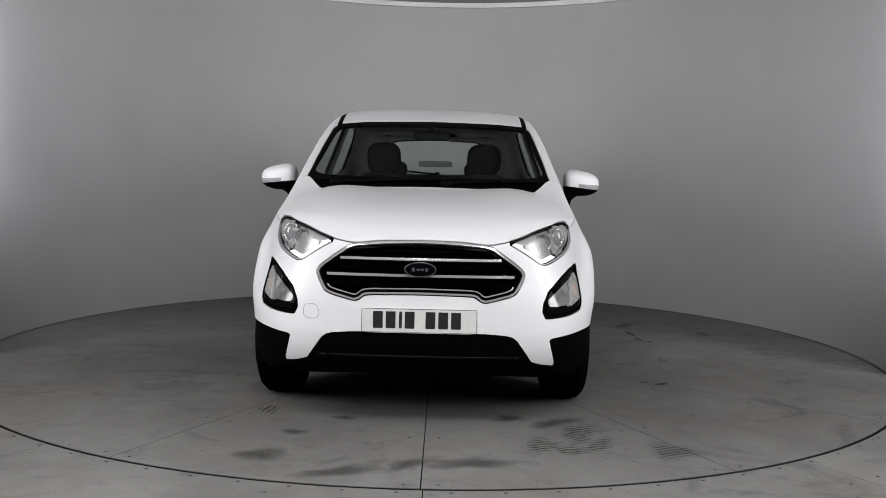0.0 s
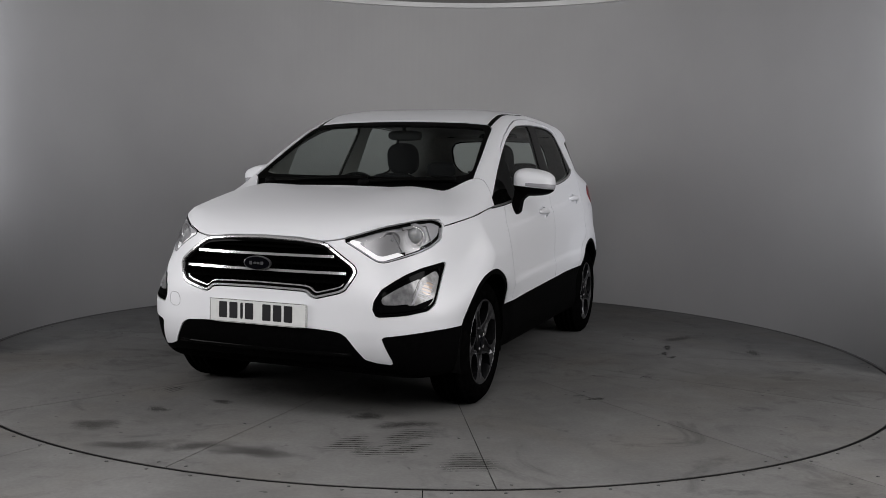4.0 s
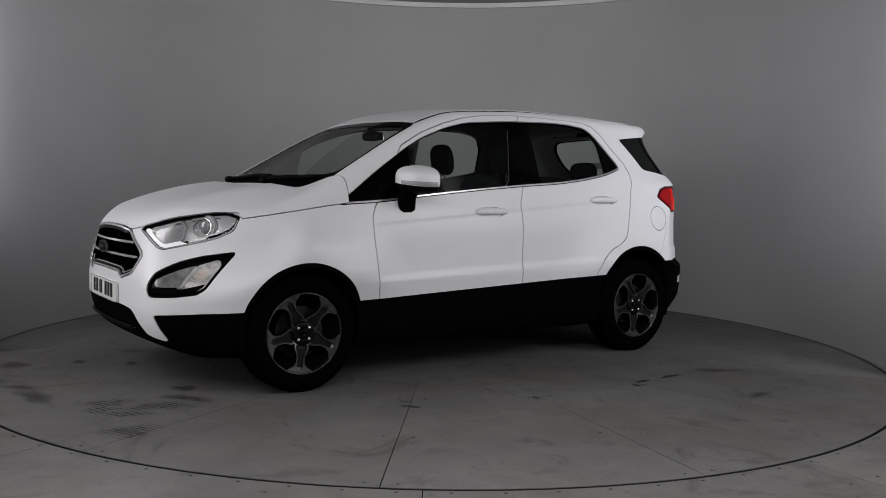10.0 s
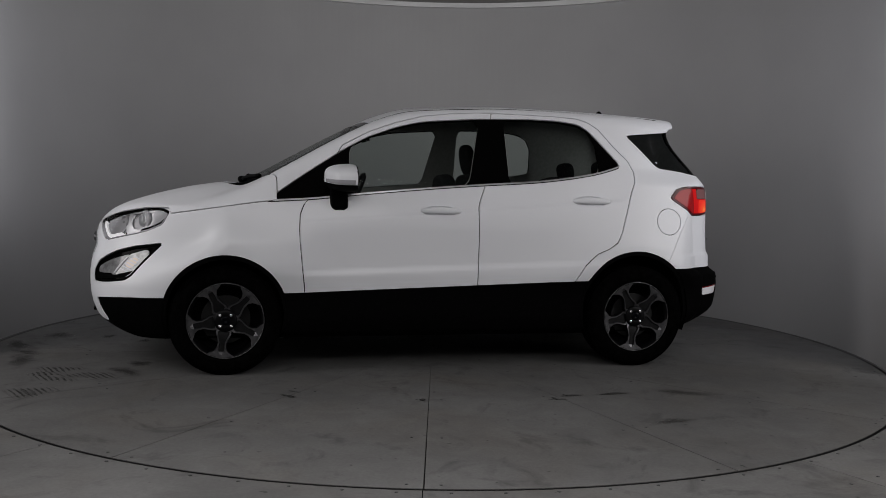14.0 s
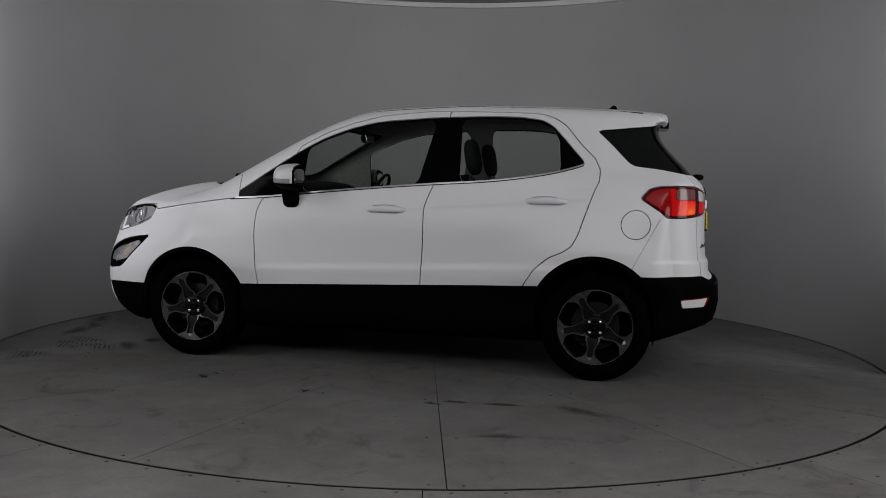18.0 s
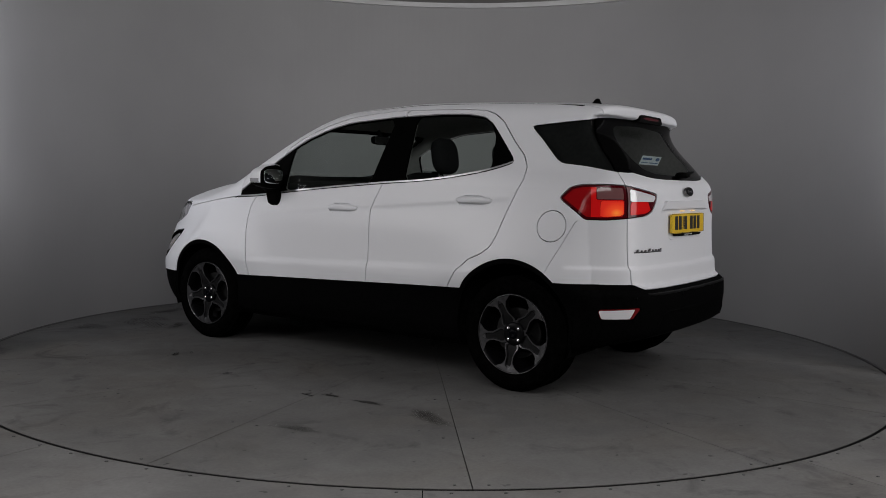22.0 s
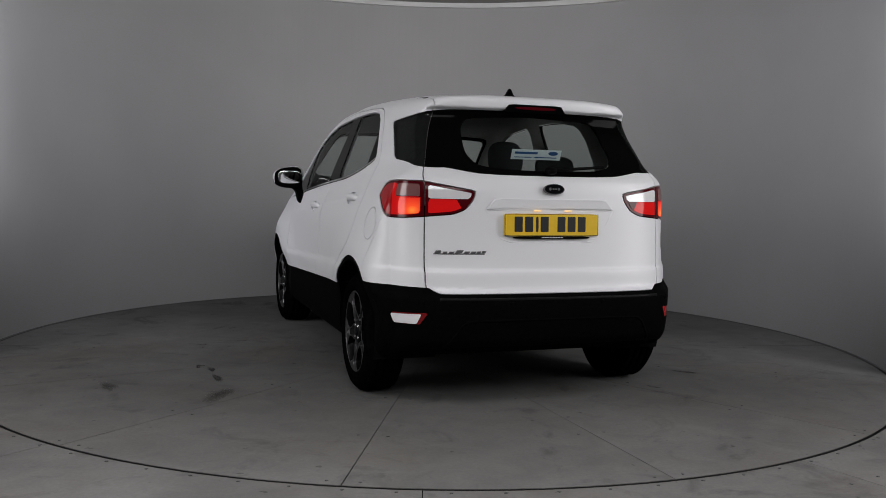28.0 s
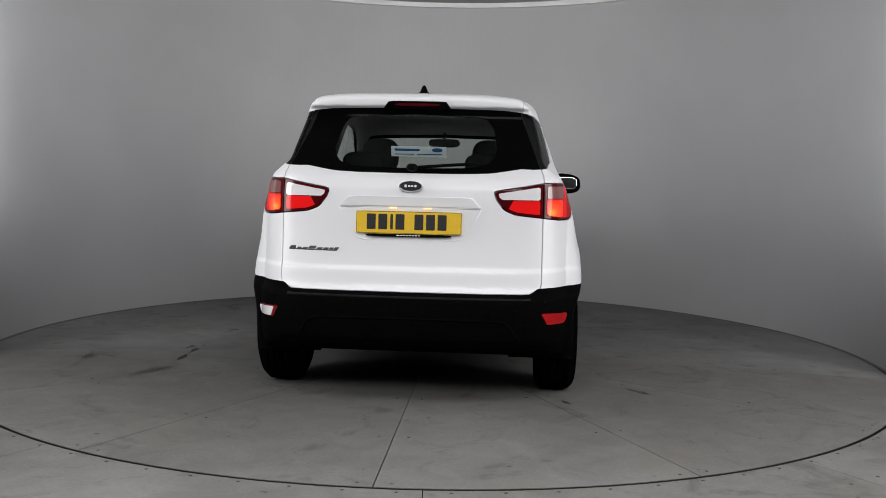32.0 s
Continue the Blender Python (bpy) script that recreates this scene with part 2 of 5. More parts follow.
# ---- structure ----
def mesh_object(name, verts, faces, mat, parent=None, smooth=False, label=""):
    me = bpy.data.meshes.new(name)
    me.from_pydata([tuple(v) for v in verts], [], [tuple(int(i) for i in f) for f in faces])
    me.materials.append(mat)
    if smooth:
        me.polygons.foreach_set("use_smooth", [True] * len(me.polygons))
    me.update()
    ob = new(name, me)
    ob.parent = parent
    if label:
        ob["label"] = label
    return ob


def part(name, bm, mat, parent=None, label="", smooth=False):
    """Links a bmesh as one mesh object under a thing or part."""
    me = bpy.data.meshes.new(name)
    bm.to_mesh(me)
    bm.free()
    me.materials.append(mat)
    if smooth:
        me.polygons.foreach_set("use_smooth", [True] * len(me.polygons))
    ob = new(name, me)
    ob.parent = parent
    if label:
        ob["label"] = label
    return ob


def ring_sector(r0, r1, a0, a1, z0, z1, n):
    """A solid piece of a ring between two radii, two angles (degrees) and two heights."""
    v, f = [], []
    for i in range(n + 1):
        a = radians(a0 + (a1 - a0) * i / n)
        for r, z in ((r0, z0), (r1, z0), (r1, z1), (r0, z1)):
            v.append((r * math.cos(a), r * math.sin(a), z))
    for i in range(n):
        k = 4 * i
        for j in range(4):
            f.append((k + j, k + 4 + j, k + 4 + (j + 1) % 4, k + (j + 1) % 4))
    f += [(0, 1, 2, 3), tuple(4 * n + j for j in (3, 2, 1, 0))]
    return v, [tuple(reversed(q)) for q in f]


RW, RT, MOUTH = 2.953, 2.913, 75
v, f = ring_sector(RW, RW + 0.06, -90 + MOUTH, 270 - MOUTH, 0.0, 2.881, 160)
wall = mesh_object("wall_round", v, f, WALL, smooth=False)
tagged(wall, "smooth matt pale grey round booth wall", "wall", kind="structure")
v, f = ring_sector(RW - 0.03, RW + 0.10, -90 + MOUTH, 270 - MOUTH, 2.881, 2.9255, 160)
tagged(mesh_object("trim_wall_top", v, f, TRIM_PALE), "pale trim along the top of the booth wall", "trim", kind="structure")
v, f = ring_sector(3.72, 40.0, 0, 360, -0.05, 0.0, 180)
floor = tagged(mesh_object("floor", v, f, FLOOR_OUT), "grey worn concrete studio floor", "floor", kind="structure")
# fixed plates round the turntable, screwed down
for i in range(11):
    a = -90.45 + i * 360 / 11
    v, f = ring_sector(RT + 0.021, 3.72, a + 0.035, a + 360 / 11 - 0.035, -0.05, 0.0, 14)
    mesh_object("edge_plate", v, f, FLOOR_OUT, floor)
# black ring added just below floor level, standing in for the gap's shade
v, f = ring_sector(RT + 0.003, RT + 0.0205, 0, 360, -0.05, -0.0015, 180)
mesh_object("gap_seal", v, f, TRIM, floor, label="dark seal in the gap round the turntable")
SCREW_HEAD = bpy.data.meshes.new("screw")
bm = bmesh.new()
bmesh.ops.create_cone(bm, cap_ends=True, segments=12, radius1=0.0075, radius2=0.006, depth=0.002)
bm.to_mesh(SCREW_HEAD)
bm.free()
SCREW_HEAD.materials.append(SCREW)


def screw(r, a, parent):
    o = new("screw", SCREW_HEAD)
    o.parent = parent
    o.location = (r * math.cos(radians(a)), r * math.sin(radians(a)), 0.001)


for i in range(48):
    screw(2.96, -92 + i * 3.9 - 90, floor)
for i in range(11):
    for d in (-1.6, 1.6):
        screw(3.22, -90.45 + i * 360 / 11 + d, floor)
v, f = ring_sector(0.01, RT + 0.03, 0, 360, -0.50, -0.40, 120)
tagged(mesh_object("turntable_pit", v, f, DARK), "dark pit under the turntable", "pit", kind="structure")

turntable = tagged(new("turntable"), "round grey turntable of wedge-shaped floor plates", "turntable")
for i in range(14):
    a = -89.6 + i * 360 / 14
    v, f = ring_sector(0.02, RT, a + 0.05, a + 360 / 14 - 0.05, -0.05, 0.0, 10)
    mesh_object("floor_plate", v, f, FLOOR, turntable)

for i in range(14):
    a = -89.6 + i * 360 / 14
    for r, d in ((2.87, 1.3), (2.25, 1.7), (1.55, 2.4)):
        screw(r, a + d, turntable)
        screw(r, a - d, turntable)


def floor_mark(name, mat, x, y, along, length, width, seed):
    """A worn mark on the turntable: a thin patch with an uneven rim, densest in its middle."""
    rng = random.Random(seed)
    n, rings = 28, (1.0, 0.7, 0.35)
    ph = [rng.uniform(0, 6.28) for _ in range(4)]
    m = pose(x, y, 0.0010 + 0.00008 * (seed % 9), 0, 0, along)
    v, f, uv, dense = [], [], [], []
    for k in rings:
        for i in range(n):
            a = 2 * math.pi * i / n
            w = 1 + 0.16 * math.sin(2 * a + ph[0]) + 0.12 * math.sin(3 * a + ph[1]) + 0.09 * math.sin(5 * a + ph[2]) + 0.06 * math.sin(9 * a + ph[3])
            px, py = 0.5 * length * math.cos(a) * w * k, 0.5 * width * math.sin(a) * w * k
            v.append(m @ Vector((px, py, 0)))
            uv.append((px * 2.6 + py * 3.2, py * 3))
            dense.append(1 - k)
    v.append(m @ Vector((0, 0, 0)))
    uv.append((0, 0))
    dense.append(1.0)
    for j in range(len(rings) - 1):
        for i in range(n):
            f.append((j * n + i, j * n + (i + 1) % n, (j + 1) * n + (i + 1) % n, (j + 1) * n + i))
    f += [(2 * n + i, 2 * n + (i + 1) % n, 3 * n) for i in range(n)]
    o = mesh_object(name, v, f, mat, turntable)
    o.data.attributes.new("body", "FLOAT", "POINT").data.foreach_set("value", dense)
    layer = o.data.uv_layers.new(name="UVMap")
    for loop in o.data.loops:
        layer.data[loop.index].uv = uv[loop.vertex_index]
    return o


for i, (x, y, al, n, ln, w, sp) in enumerate(((0.53, -2.33, 62, 5, 0.22, 0.010, 0.035), (0.645, -2.40, 60, 4, 0.16, 0.010, 0.03), (0.72, -2.12, 70, 6, 0.30, 0.012, 0.03), (0.78, -2.31, 62, 4, 0.26, 0.008, 0.03),
                                               (-0.767, -1.83, 120, 5, 0.16, 0.010, 0.022), (1.09, -2.37, 66, 5, 0.30, 0.006, 0.04))):
    floor_mark("tyre_mark", TREAD, x, y, al, ln * 1.25, n * sp * 1.3, i + 1)
for i, (x, y, al, n, ln, w, sp) in enumerate(((-0.38, -1.95, 5, 1, 0.11, 0.05, 0.05), (-0.574, -2.21, 10, 1, 0.10, 0.06, 0.05), (-0.65, -2.55, 30, 3, 0.22, 0.05, 0.05), (-0.30, -2.74, 15, 2, 0.30, 0.05, 0.06), (-0.04, -2.63, 60, 2, 0.20, 0.05, 0.06),
                                               (0.22, -2.60, 8, 2, 0.26, 0.07, 0.06), (0.41, -1.90, 5, 2, 0.15, 0.05, 0.05), (0.62, -1.95, 40, 2, 0.22, 0.06, 0.05), (1.55, 1.10, 70, 2, 0.28, 0.05, 0.05), (2.1, 0.75, 95, 1, 0.2, 0.05, 0.05))):
    floor_mark("floor_stain", STAIN, x, y, al, ln * 1.5, (n - 1) * sp + w * 2.2, i + 40)
for i, (x, y, al, n, ln, w, sp) in enumerate(((1.52, 0.70, 96, 2, 0.16, 0.022, 0.02), (1.53, 0.45, 100, 2, 0.12, 0.012, 0.03), (1.60, 0.35, 80, 1, 0.10, 0.016, 0.02), (-1.25, 1.19, 140, 2, 0.16, 0.018, 0.02), (-0.83, 1.50, 120, 1, 0.10, 0.014, 0.02),
                                               (1.35, -1.05, 40, 2, 0.10, 0.012, 0.03), (1.52, -0.37, -13, 2, 0.07, 0.010, 0.02), (1.25, -1.02, 42, 1, 0.06, 0.014, 0.02), (1.58, 0.335, 12, 1, 0.06, 0.014, 0.02))):
    floor_mark("scuff", SCUFF, x, y, al, ln * 1.3, (n - 1) * sp + w * 2.2, i + 80)

# unseen hall walls and ceiling, added to close the booth in and bounce light
def hall_wall(name, sx, sy, sz, x, y, z):
    bm = bmesh.new()
    bmesh.ops.create_cube(bm, size=1.0, matrix=pose(x, y, z) @ Matrix.Diagonal((sx, sy, sz, 1)))
    o = part(name, bm, WALL)
    return tagged(o, "plain grey painted studio hall", "wall", kind="structure")


hall_wall("wall_north", 16.4, 0.2, 4.6, 0, 6.1, 2.3)
hall_wall("wall_south", 16.4, 0.2, 4.6, 0, -10.1, 2.3)
hall_wall("wall_west", 0.2, 16.0, 4.6, -8.1, -2, 2.3)
hall_wall("wall_east", 0.2, 16.0, 4.6, 8.1, -2, 2.3)
hall_wall("ceiling", 16.4, 16.4, 0.2, 0, -2, 4.7)


# ---- the car's skin as one function of place (x across, y back from the nose, z up) ----
def smax(a, b, k):
    h = np.maximum(k - np.abs(a - b), 0.0) / k
    return np.maximum(a, b) + h * h * k * 0.25


def smin(a, b, k):
    return -smax(-a, -b, k)


def step(a, b, v):
    t = np.clip((v - a) / (b - a), 0.0, 1.0)
    return t * t * (3 - 2 * t)


def curve(pairs, v):
    """A smooth curve through (v, value) pairs (monotone cubic)."""
    xs = np.array(pairs[0::2], float)
    ys = np.array(pairs[1::2], float)
    d = np.diff(ys) / np.diff(xs)
    m = np.zeros(len(xs))
    m[0], m[-1] = d[0], d[-1]
    for i in range(1, len(xs) - 1):
        if d[i - 1] * d[i] > 0:
            m[i] = 2 * d[i - 1] * d[i] / (d[i - 1] + d[i])
    v = np.clip(v, xs[0], xs[-1])
    i = np.clip(np.searchsorted(xs, v, side="right") - 1, 0, len(xs) - 2)
    h = xs[i + 1] - xs[i]
    t = (v - xs[i]) / h
    return ((2 * t ** 3 - 3 * t * t + 1) * ys[i] + (t ** 3 - 2 * t * t + t) * h * m[i]
            + (3 * t * t - 2 * t ** 3) * ys[i + 1] + (t ** 3 - t * t) * h * m[i + 1])


WHEEL_F, WHEEL_R, AXLE = -1.384, 1.135, 0.318
ARCH_F, ARCH_R = (-1.385, 0.344, 0.356), (1.120, 0.360, 0.372)

HOOD = (-2.32, 0.70, -2.20, 0.81, -2.14, 0.875, -2.045, 0.944, -1.93, 0.992, -1.73, 1.040, -1.44, 1.086, -1.2, 1.108, -0.9, 1.115, 0.0, 1.12)
ROOF = (-1.0, 1.40, -0.5, 1.553, -0.25, 1.605, 0.0, 1.623, 0.3, 1.637, 0.7, 1.632, 1.1, 1.618, 1.4, 1.600, 1.56, 1.580)
NOSE = (0.18, -2.00, 0.24, -2.09, 0.32, -2.155, 0.40, -2.185, 0.47, -2.195, 0.56, -2.195, 0.64, -2.192, 0.72, -2.185, 0.80, -2.178, 0.87, -2.16, 1.0, -2.08)
TAIL = (0.20, 1.72, 0.28, 1.80, 0.38, 1.855, 0.50, 1.870, 0.57, 1.865, 0.595, 1.835, 0.62, 1.808, 0.695, 1.801, 0.718, 1.786, 0.75, 1.783, 0.90, 1.774, 1.00, 1.772,
        1.09, 1.768, 1.15, 1.750, 1.20, 1.705, 1.23, 1.675, 1.49, 1.480, 1.505, 1.485, 1.525, 1.525, 1.60, 1.535)
SIDE = (0.18, 0.77, 0.26, 0.835, 0.34, 0.850, 0.48, 0.846, 0.545, 0.849, 0.585, 0.851, 0.63, 0.849, 0.72, 0.846, 0.84, 0.845, 0.93, 0.839, 0.975, 0.832,
        1.04, 0.815, 1.12, 0.80)


def side_width(y, z):
    low = curve(SIDE, z)
    glass = 0.784 - 0.37 * (z - 1.14)
    glass = glass - 0.16 * np.maximum(y - 0.8, 0) ** 2 * step(1.10, 1.26, z) - 0.06 * np.tanh(2 * np.maximum(-0.4 - y, 0) ** 2)
    glass = glass + 0.008 * step(0.2, -0.6, y)
    # the body narrows to nose and tail
    far = np.maximum(y - 0.95, 0)
    low = low - 0.055 * far ** 2 - 0.11 * far ** 4 * step(0.62, 0.80, z) - 0.025 * np.maximum(-1.1 - y, 0) ** 2
    w = smin(low, glass, 0.05)
    for cy, cz, flare in ((ARCH_F[0], ARCH_F[1], 0.047), (ARCH_R[0], ARCH_R[1], 0.040)):
        r = np.hypot(y - cy, z - cz)
        w = w + flare * (1 - step(0.34, 0.74, r)) * step(0.42, 0.66, z) * (1 - step(0.76 if cy < 0 else 0.74, 0.96, z))
    w = w + 0.012 * step(-1.15, -1.5, y) * step(0.66, 0.80, z) * (1 - step(0.85, 0.96, z))
    # a soft crease through the door handles
    w = w - 0.007 * step(-0.012, 0.014, z - 0.966 - 0.077 * y) * step(-1.1, -0.8, y) * (1 - step(0.95, 1.15, y))
    # the doors stand out again over the sill
    w = w + 0.010 * (1 - step(0.605, 0.650, z - 0.0375 * y)) * step(-1.02, -0.88, y) * (1 - step(0.80, 0.98, y))
    # shoulder over the rear wheel
    w = w + 0.004 * step(0.7, 1.3, y) * step(0.80, 0.92, z) * (1 - step(1.0, 1.14, z))
    return w


def top_height(x, y):
    ax = np.abs(x)
    hood = curve(HOOD, y) - 0.34 * ax ** 4 + 0.034 * np.exp(-((ax - 0.48) / 0.17) ** 2) * step(-2.15, -1.5, y)
    glass = 1.273 + 0.553 * (y + 1.02 - 0.18 * x * x)
    roof = curve(ROOF, y) - 0.30 * x ** 4
    return smax(hood, smin(glass, roof, 0.07), 0.012 + 0.10 * step(0.54, 0.74, ax))


def skin(x, y, z):
    ax = np.abs(x)
    f = smax(ax - side_width(y, z), (z - top_height(x, y)) * 0.92, 0.085 - 0.03 * step(1.1, 1.3, z))
    nose = curve(NOSE, z) + (0.10 + 0.22 * step(0.58, 0.95, z)) * x * x + (1.02 + (0.83 - 0.65 * step(0.78, 0.90, ax)) * step(0.50, 0.80, z)) * ax ** 6
    f = smax(f, (nose - y) * 0.9, 0.05)
    tail = curve(TAIL, z) - 0.08 * x * x - 0.45 * ax ** 6 - 1.8 * np.minimum(ax, 0.78) ** 12
    f = smax(f, (y - tail) * 0.95, 0.035)
    return smax(f, 0.20 + 0.13 * step(1.25, 1.85, y) + 0.07 * step(-1.85, -2.15, y) - z, 0.05)


def slope(p, e=0.0015):
    x, y, z = p[:, 0], p[:, 1], p[:, 2]
    return np.stack([skin(x + e, y, z) - skin(x - e, y, z), skin(x, y + e, z) - skin(x, y - e, z), skin(x, y, z + e) - skin(x, y, z - e)], 1) / (2 * e)


def settle_on(p, off=0.0, turns=3):
    """Moves points onto the skin, or to a depth below it."""
    for _ in range(turns):
        g = slope(p)
        s = (skin(p[:, 0], p[:, 1], p[:, 2]) + off) / np.maximum((g * g).sum(1), 0.1)
        q = p - np.clip(s, -0.03, 0.03)[:, None] * g
        q[p[:, 0] == 0, 0] = 0
        p = q
    return p


def skin_mesh(h=0.015, off=0.0):
    """Half of the skin (x >= 0) as points and triangles: one point in each cell that the surface crosses."""
    nx, ny, nz = int(0.97 / h) + 2, int(4.24 / h), int(1.52 / h)
    xs, ys, zs = (np.arange(nx) - 0.5) * h, -2.28 + np.arange(ny) * h, 0.16 + np.arange(nz) * h
    F = skin(xs[:, None, None], ys[None, :, None], zs[None, None, :]) + off
    S = F < 0
    c = (slice(None, -1), slice(1, None))
    tot = np.zeros((nx - 1, ny - 1, nz - 1, 3))
    cnt = np.zeros((nx - 1, ny - 1, nz - 1))
    ax = (xs, ys, zs)
    for d in range(3):
        a = [slice(None)] * 3
        b = [slice(None)] * 3
        a[d], b[d] = c
        A, B = F[tuple(a)], F[tuple(b)]
        cross = (A < 0) != (B < 0)
        t = np.where(cross, A / np.where(cross, A - B, 1), 0)
        o = [e for e in range(3) if e != d]
        for i in (0, 1):
            for j in (0, 1):
                k = [slice(None)] * 3
                k[o[0]], k[o[1]] = c[i], c[j]
                k = tuple(k)
                m = cross[k]
                cnt += m
                shp = [1, 1, 1]
                shp[d] = -1
                tot[..., d] += m * (ax[d][:-1].reshape(shp) + t[k] * h)
                for e, q in ((o[0], i), (o[1], j)):
                    shp = [1, 1, 1]
                    shp[e] = -1
                    tot[..., e] += m * ax[e][c[q]].reshape(shp)
    on = cnt > 0
    index = np.full(on.shape, -1)
    index[on] = np.arange(on.sum())
    p = tot[on] / cnt[on][:, None]
    p[index[0][on[0]], 0] = 0
    tris = []
    for d in range(3):
        o = [e for e in range(3) if e != d]
        a = [slice(1, -1)] * 3
        b = [slice(1, -1)] * 3
        a[d], b[d] = slice(None, -1), slice(1, None)
        flip = S[tuple(a)] & ~S[tuple(b)]
        back = ~S[tuple(a)] & S[tuple(b)]
        for m, rev in ((flip, False), (back, True)):
            n = np.argwhere(m)
            n[:, o[0]] += 1
            n[:, o[1]] += 1
            quad = []
            for i, j in ((0, 0), (1, 0), (1, 1), (0, 1)):
                k = n.copy()
                k[:, o[0]] -= 1 - i
                k[:, o[1]] -= 1 - j
                quad.append(index[k[:, 0], k[:, 1], k[:, 2]])
            q = np.stack(quad, 1)
            if rev != (d == 1):
                q = q[:, ::-1]
            tris += [q[:, [0, 1, 2]], q[:, [0, 2, 3]]]
    tris = np.concatenate(tris)
    tris = tris[(tris >= 0).all(1)]
    return settle_on(p, off), tris


# ---- panels cut out of the skin ----
def outline(a, b, pts):
    """How far (a, b) lies inside a closed outline (negative outside)."""
    q = np.array(pts, float)
    d = np.full(len(a), 1e9)
    inside = np.zeros(len(a), bool)
    for (x0, y0), (x1, y1) in zip(q, np.roll(q, -1, 0)):
        ex, ey = x1 - x0, y1 - y0
        t = np.clip(((a - x0) * ex + (b - y0) * ey) / (ex * ex + ey * ey + 1e-12), 0, 1)
        d = np.minimum(d, np.hypot(a - x0 - t * ex, b - y0 - t * ey))
        inside ^= ((y0 > b) != (y1 > b)) & (a < ex * (b - y0) / (ey if ey else 1e-12) + x0)
    return np.where(inside, d, -d)


def rounded(pts, turns=2, r=0.2):
    """The outline with its corners cut round."""
    q = [np.array(p, float) for p in pts]
    for _ in range(turns):
        n = []
        for i in range(len(q)):
            a, b = q[i], q[(i + 1) % len(q)]
            n += [a * (1 - r) + b * r, a * r + b * (1 - r)]
        q = n
    return [tuple(p) for p in q]


def cut(P, T, g):
    """The part of a triangle mesh where the field g is above nought."""
    s = g > 0
    k = s[T].sum(1)
    whole, one, two = T[k == 3], T[k == 1], T[k == 2]
    pts, extra, made = [P], [], {}

    def turned(tri, want):
        i = np.argmax(s[tri] == want, 1)
        r = np.arange(len(tri))
        return tri[r, i], tri[r, (i + 1) % 3], tri[r, (i + 2) % 3]

    pairs = []
    a1, b1, c1 = turned(one, True)
    a2, b2, c2 = turned(two, False)
    pairs = np.concatenate([np.stack([a1, b1], 1), np.stack([a1, c1], 1), np.stack([a2, b2], 1), np.stack([a2, c2], 1)])
    if len(pairs):
        key = np.sort(pairs, 1)
        u, inv = np.unique(key, axis=0, return_inverse=True)
        inv = inv.reshape(-1)
        t = g[u[:, 0]] / (g[u[:, 0]] - g[u[:, 1]])
        t = np.clip(t, 0.0, 1.0)[:, None]
        pts.append(P[u[:, 0]] * (1 - t) + P[u[:, 1]] * t)
        m = inv + len(P)
        n1, n2 = len(one), len(two)
        ab1, ac1, ab2, ac2 = m[:n1], m[n1:2 * n1], m[2 * n1:2 * n1 + n2], m[2 * n1 + n2:]
        extra = [np.stack([a1, ab1, ac1], 1), np.stack([ab2, b2, c2], 1), np.stack([ab2, c2, ac2], 1)]
    Q = np.concatenate(pts)
    F = np.concatenate([whole] + list(extra)) if len(extra) else whole
    used = np.unique(F)
    back = np.full(len(Q), -1)
    back[used] = np.arange(len(used))
    return Q[used], back[F]


def sheet(P, T, mirror=None, sink=0.0, rim=0.014, h=None):
    """Points, faces and loop normals of a panel with a turned-in edge. mirror: None for the left side, 'r' for the right, 'c' for across the middle."""
    n = slope(P)
    n /= np.linalg.norm(n, axis=1)[:, None]
    P = P - n * sink
    mid = np.abs(P[:, 0]) < 1e-5
    n[mid, 0] = 0
    if mirror == "c":
        back = np.arange(len(P)) + len(P)
        back[mid] = np.where(mid)[0]
        P, n = np.concatenate([P, P * [-1, 1, 1]]), np.concatenate([n, n * [-1, 1, 1]])
        T = np.concatenate([T, back[T][:, ::-1]])
    elif mirror == "r":
        P, n, T = P * [-1, 1, 1], n * [-1, 1, 1], T[:, ::-1]
    e = np.concatenate([T[:, [0, 1]], T[:, [1, 2]], T[:, [2, 0]]])
    _, first, count = np.unique(np.sort(e, 1), axis=0, return_index=True, return_counts=True)
    e = e[first[count == 1]]
    if mirror != "c":
        e = e[~((np.abs(P[e[:, 0], 0]) < 1e-5) & (np.abs(P[e[:, 1], 0]) < 1e-5))]
    faces, norms = T, n[T].reshape(-1, 3)
    if rim and len(e):
        rv = np.unique(e)
        low = np.full(len(P), -1)
        low[rv] = np.arange(len(rv)) + len(P)
        P2 = np.concatenate([P, P[rv] - n[rv] * rim])
        q = np.stack([e[:, 1], e[:, 0], low[e[:, 0]], low[e[:, 1]]], 1)
        qn = np.cross(P2[q[:, 1]] - P2[q[:, 0]], P2[q[:, 3]] - P2[q[:, 0]])
        qn /= np.linalg.norm(qn, axis=1)[:, None] + 1e-12
        return P2, [T, q], np.concatenate([norms, np.repeat(qn, 4, 0)])
    return P, [T], norms


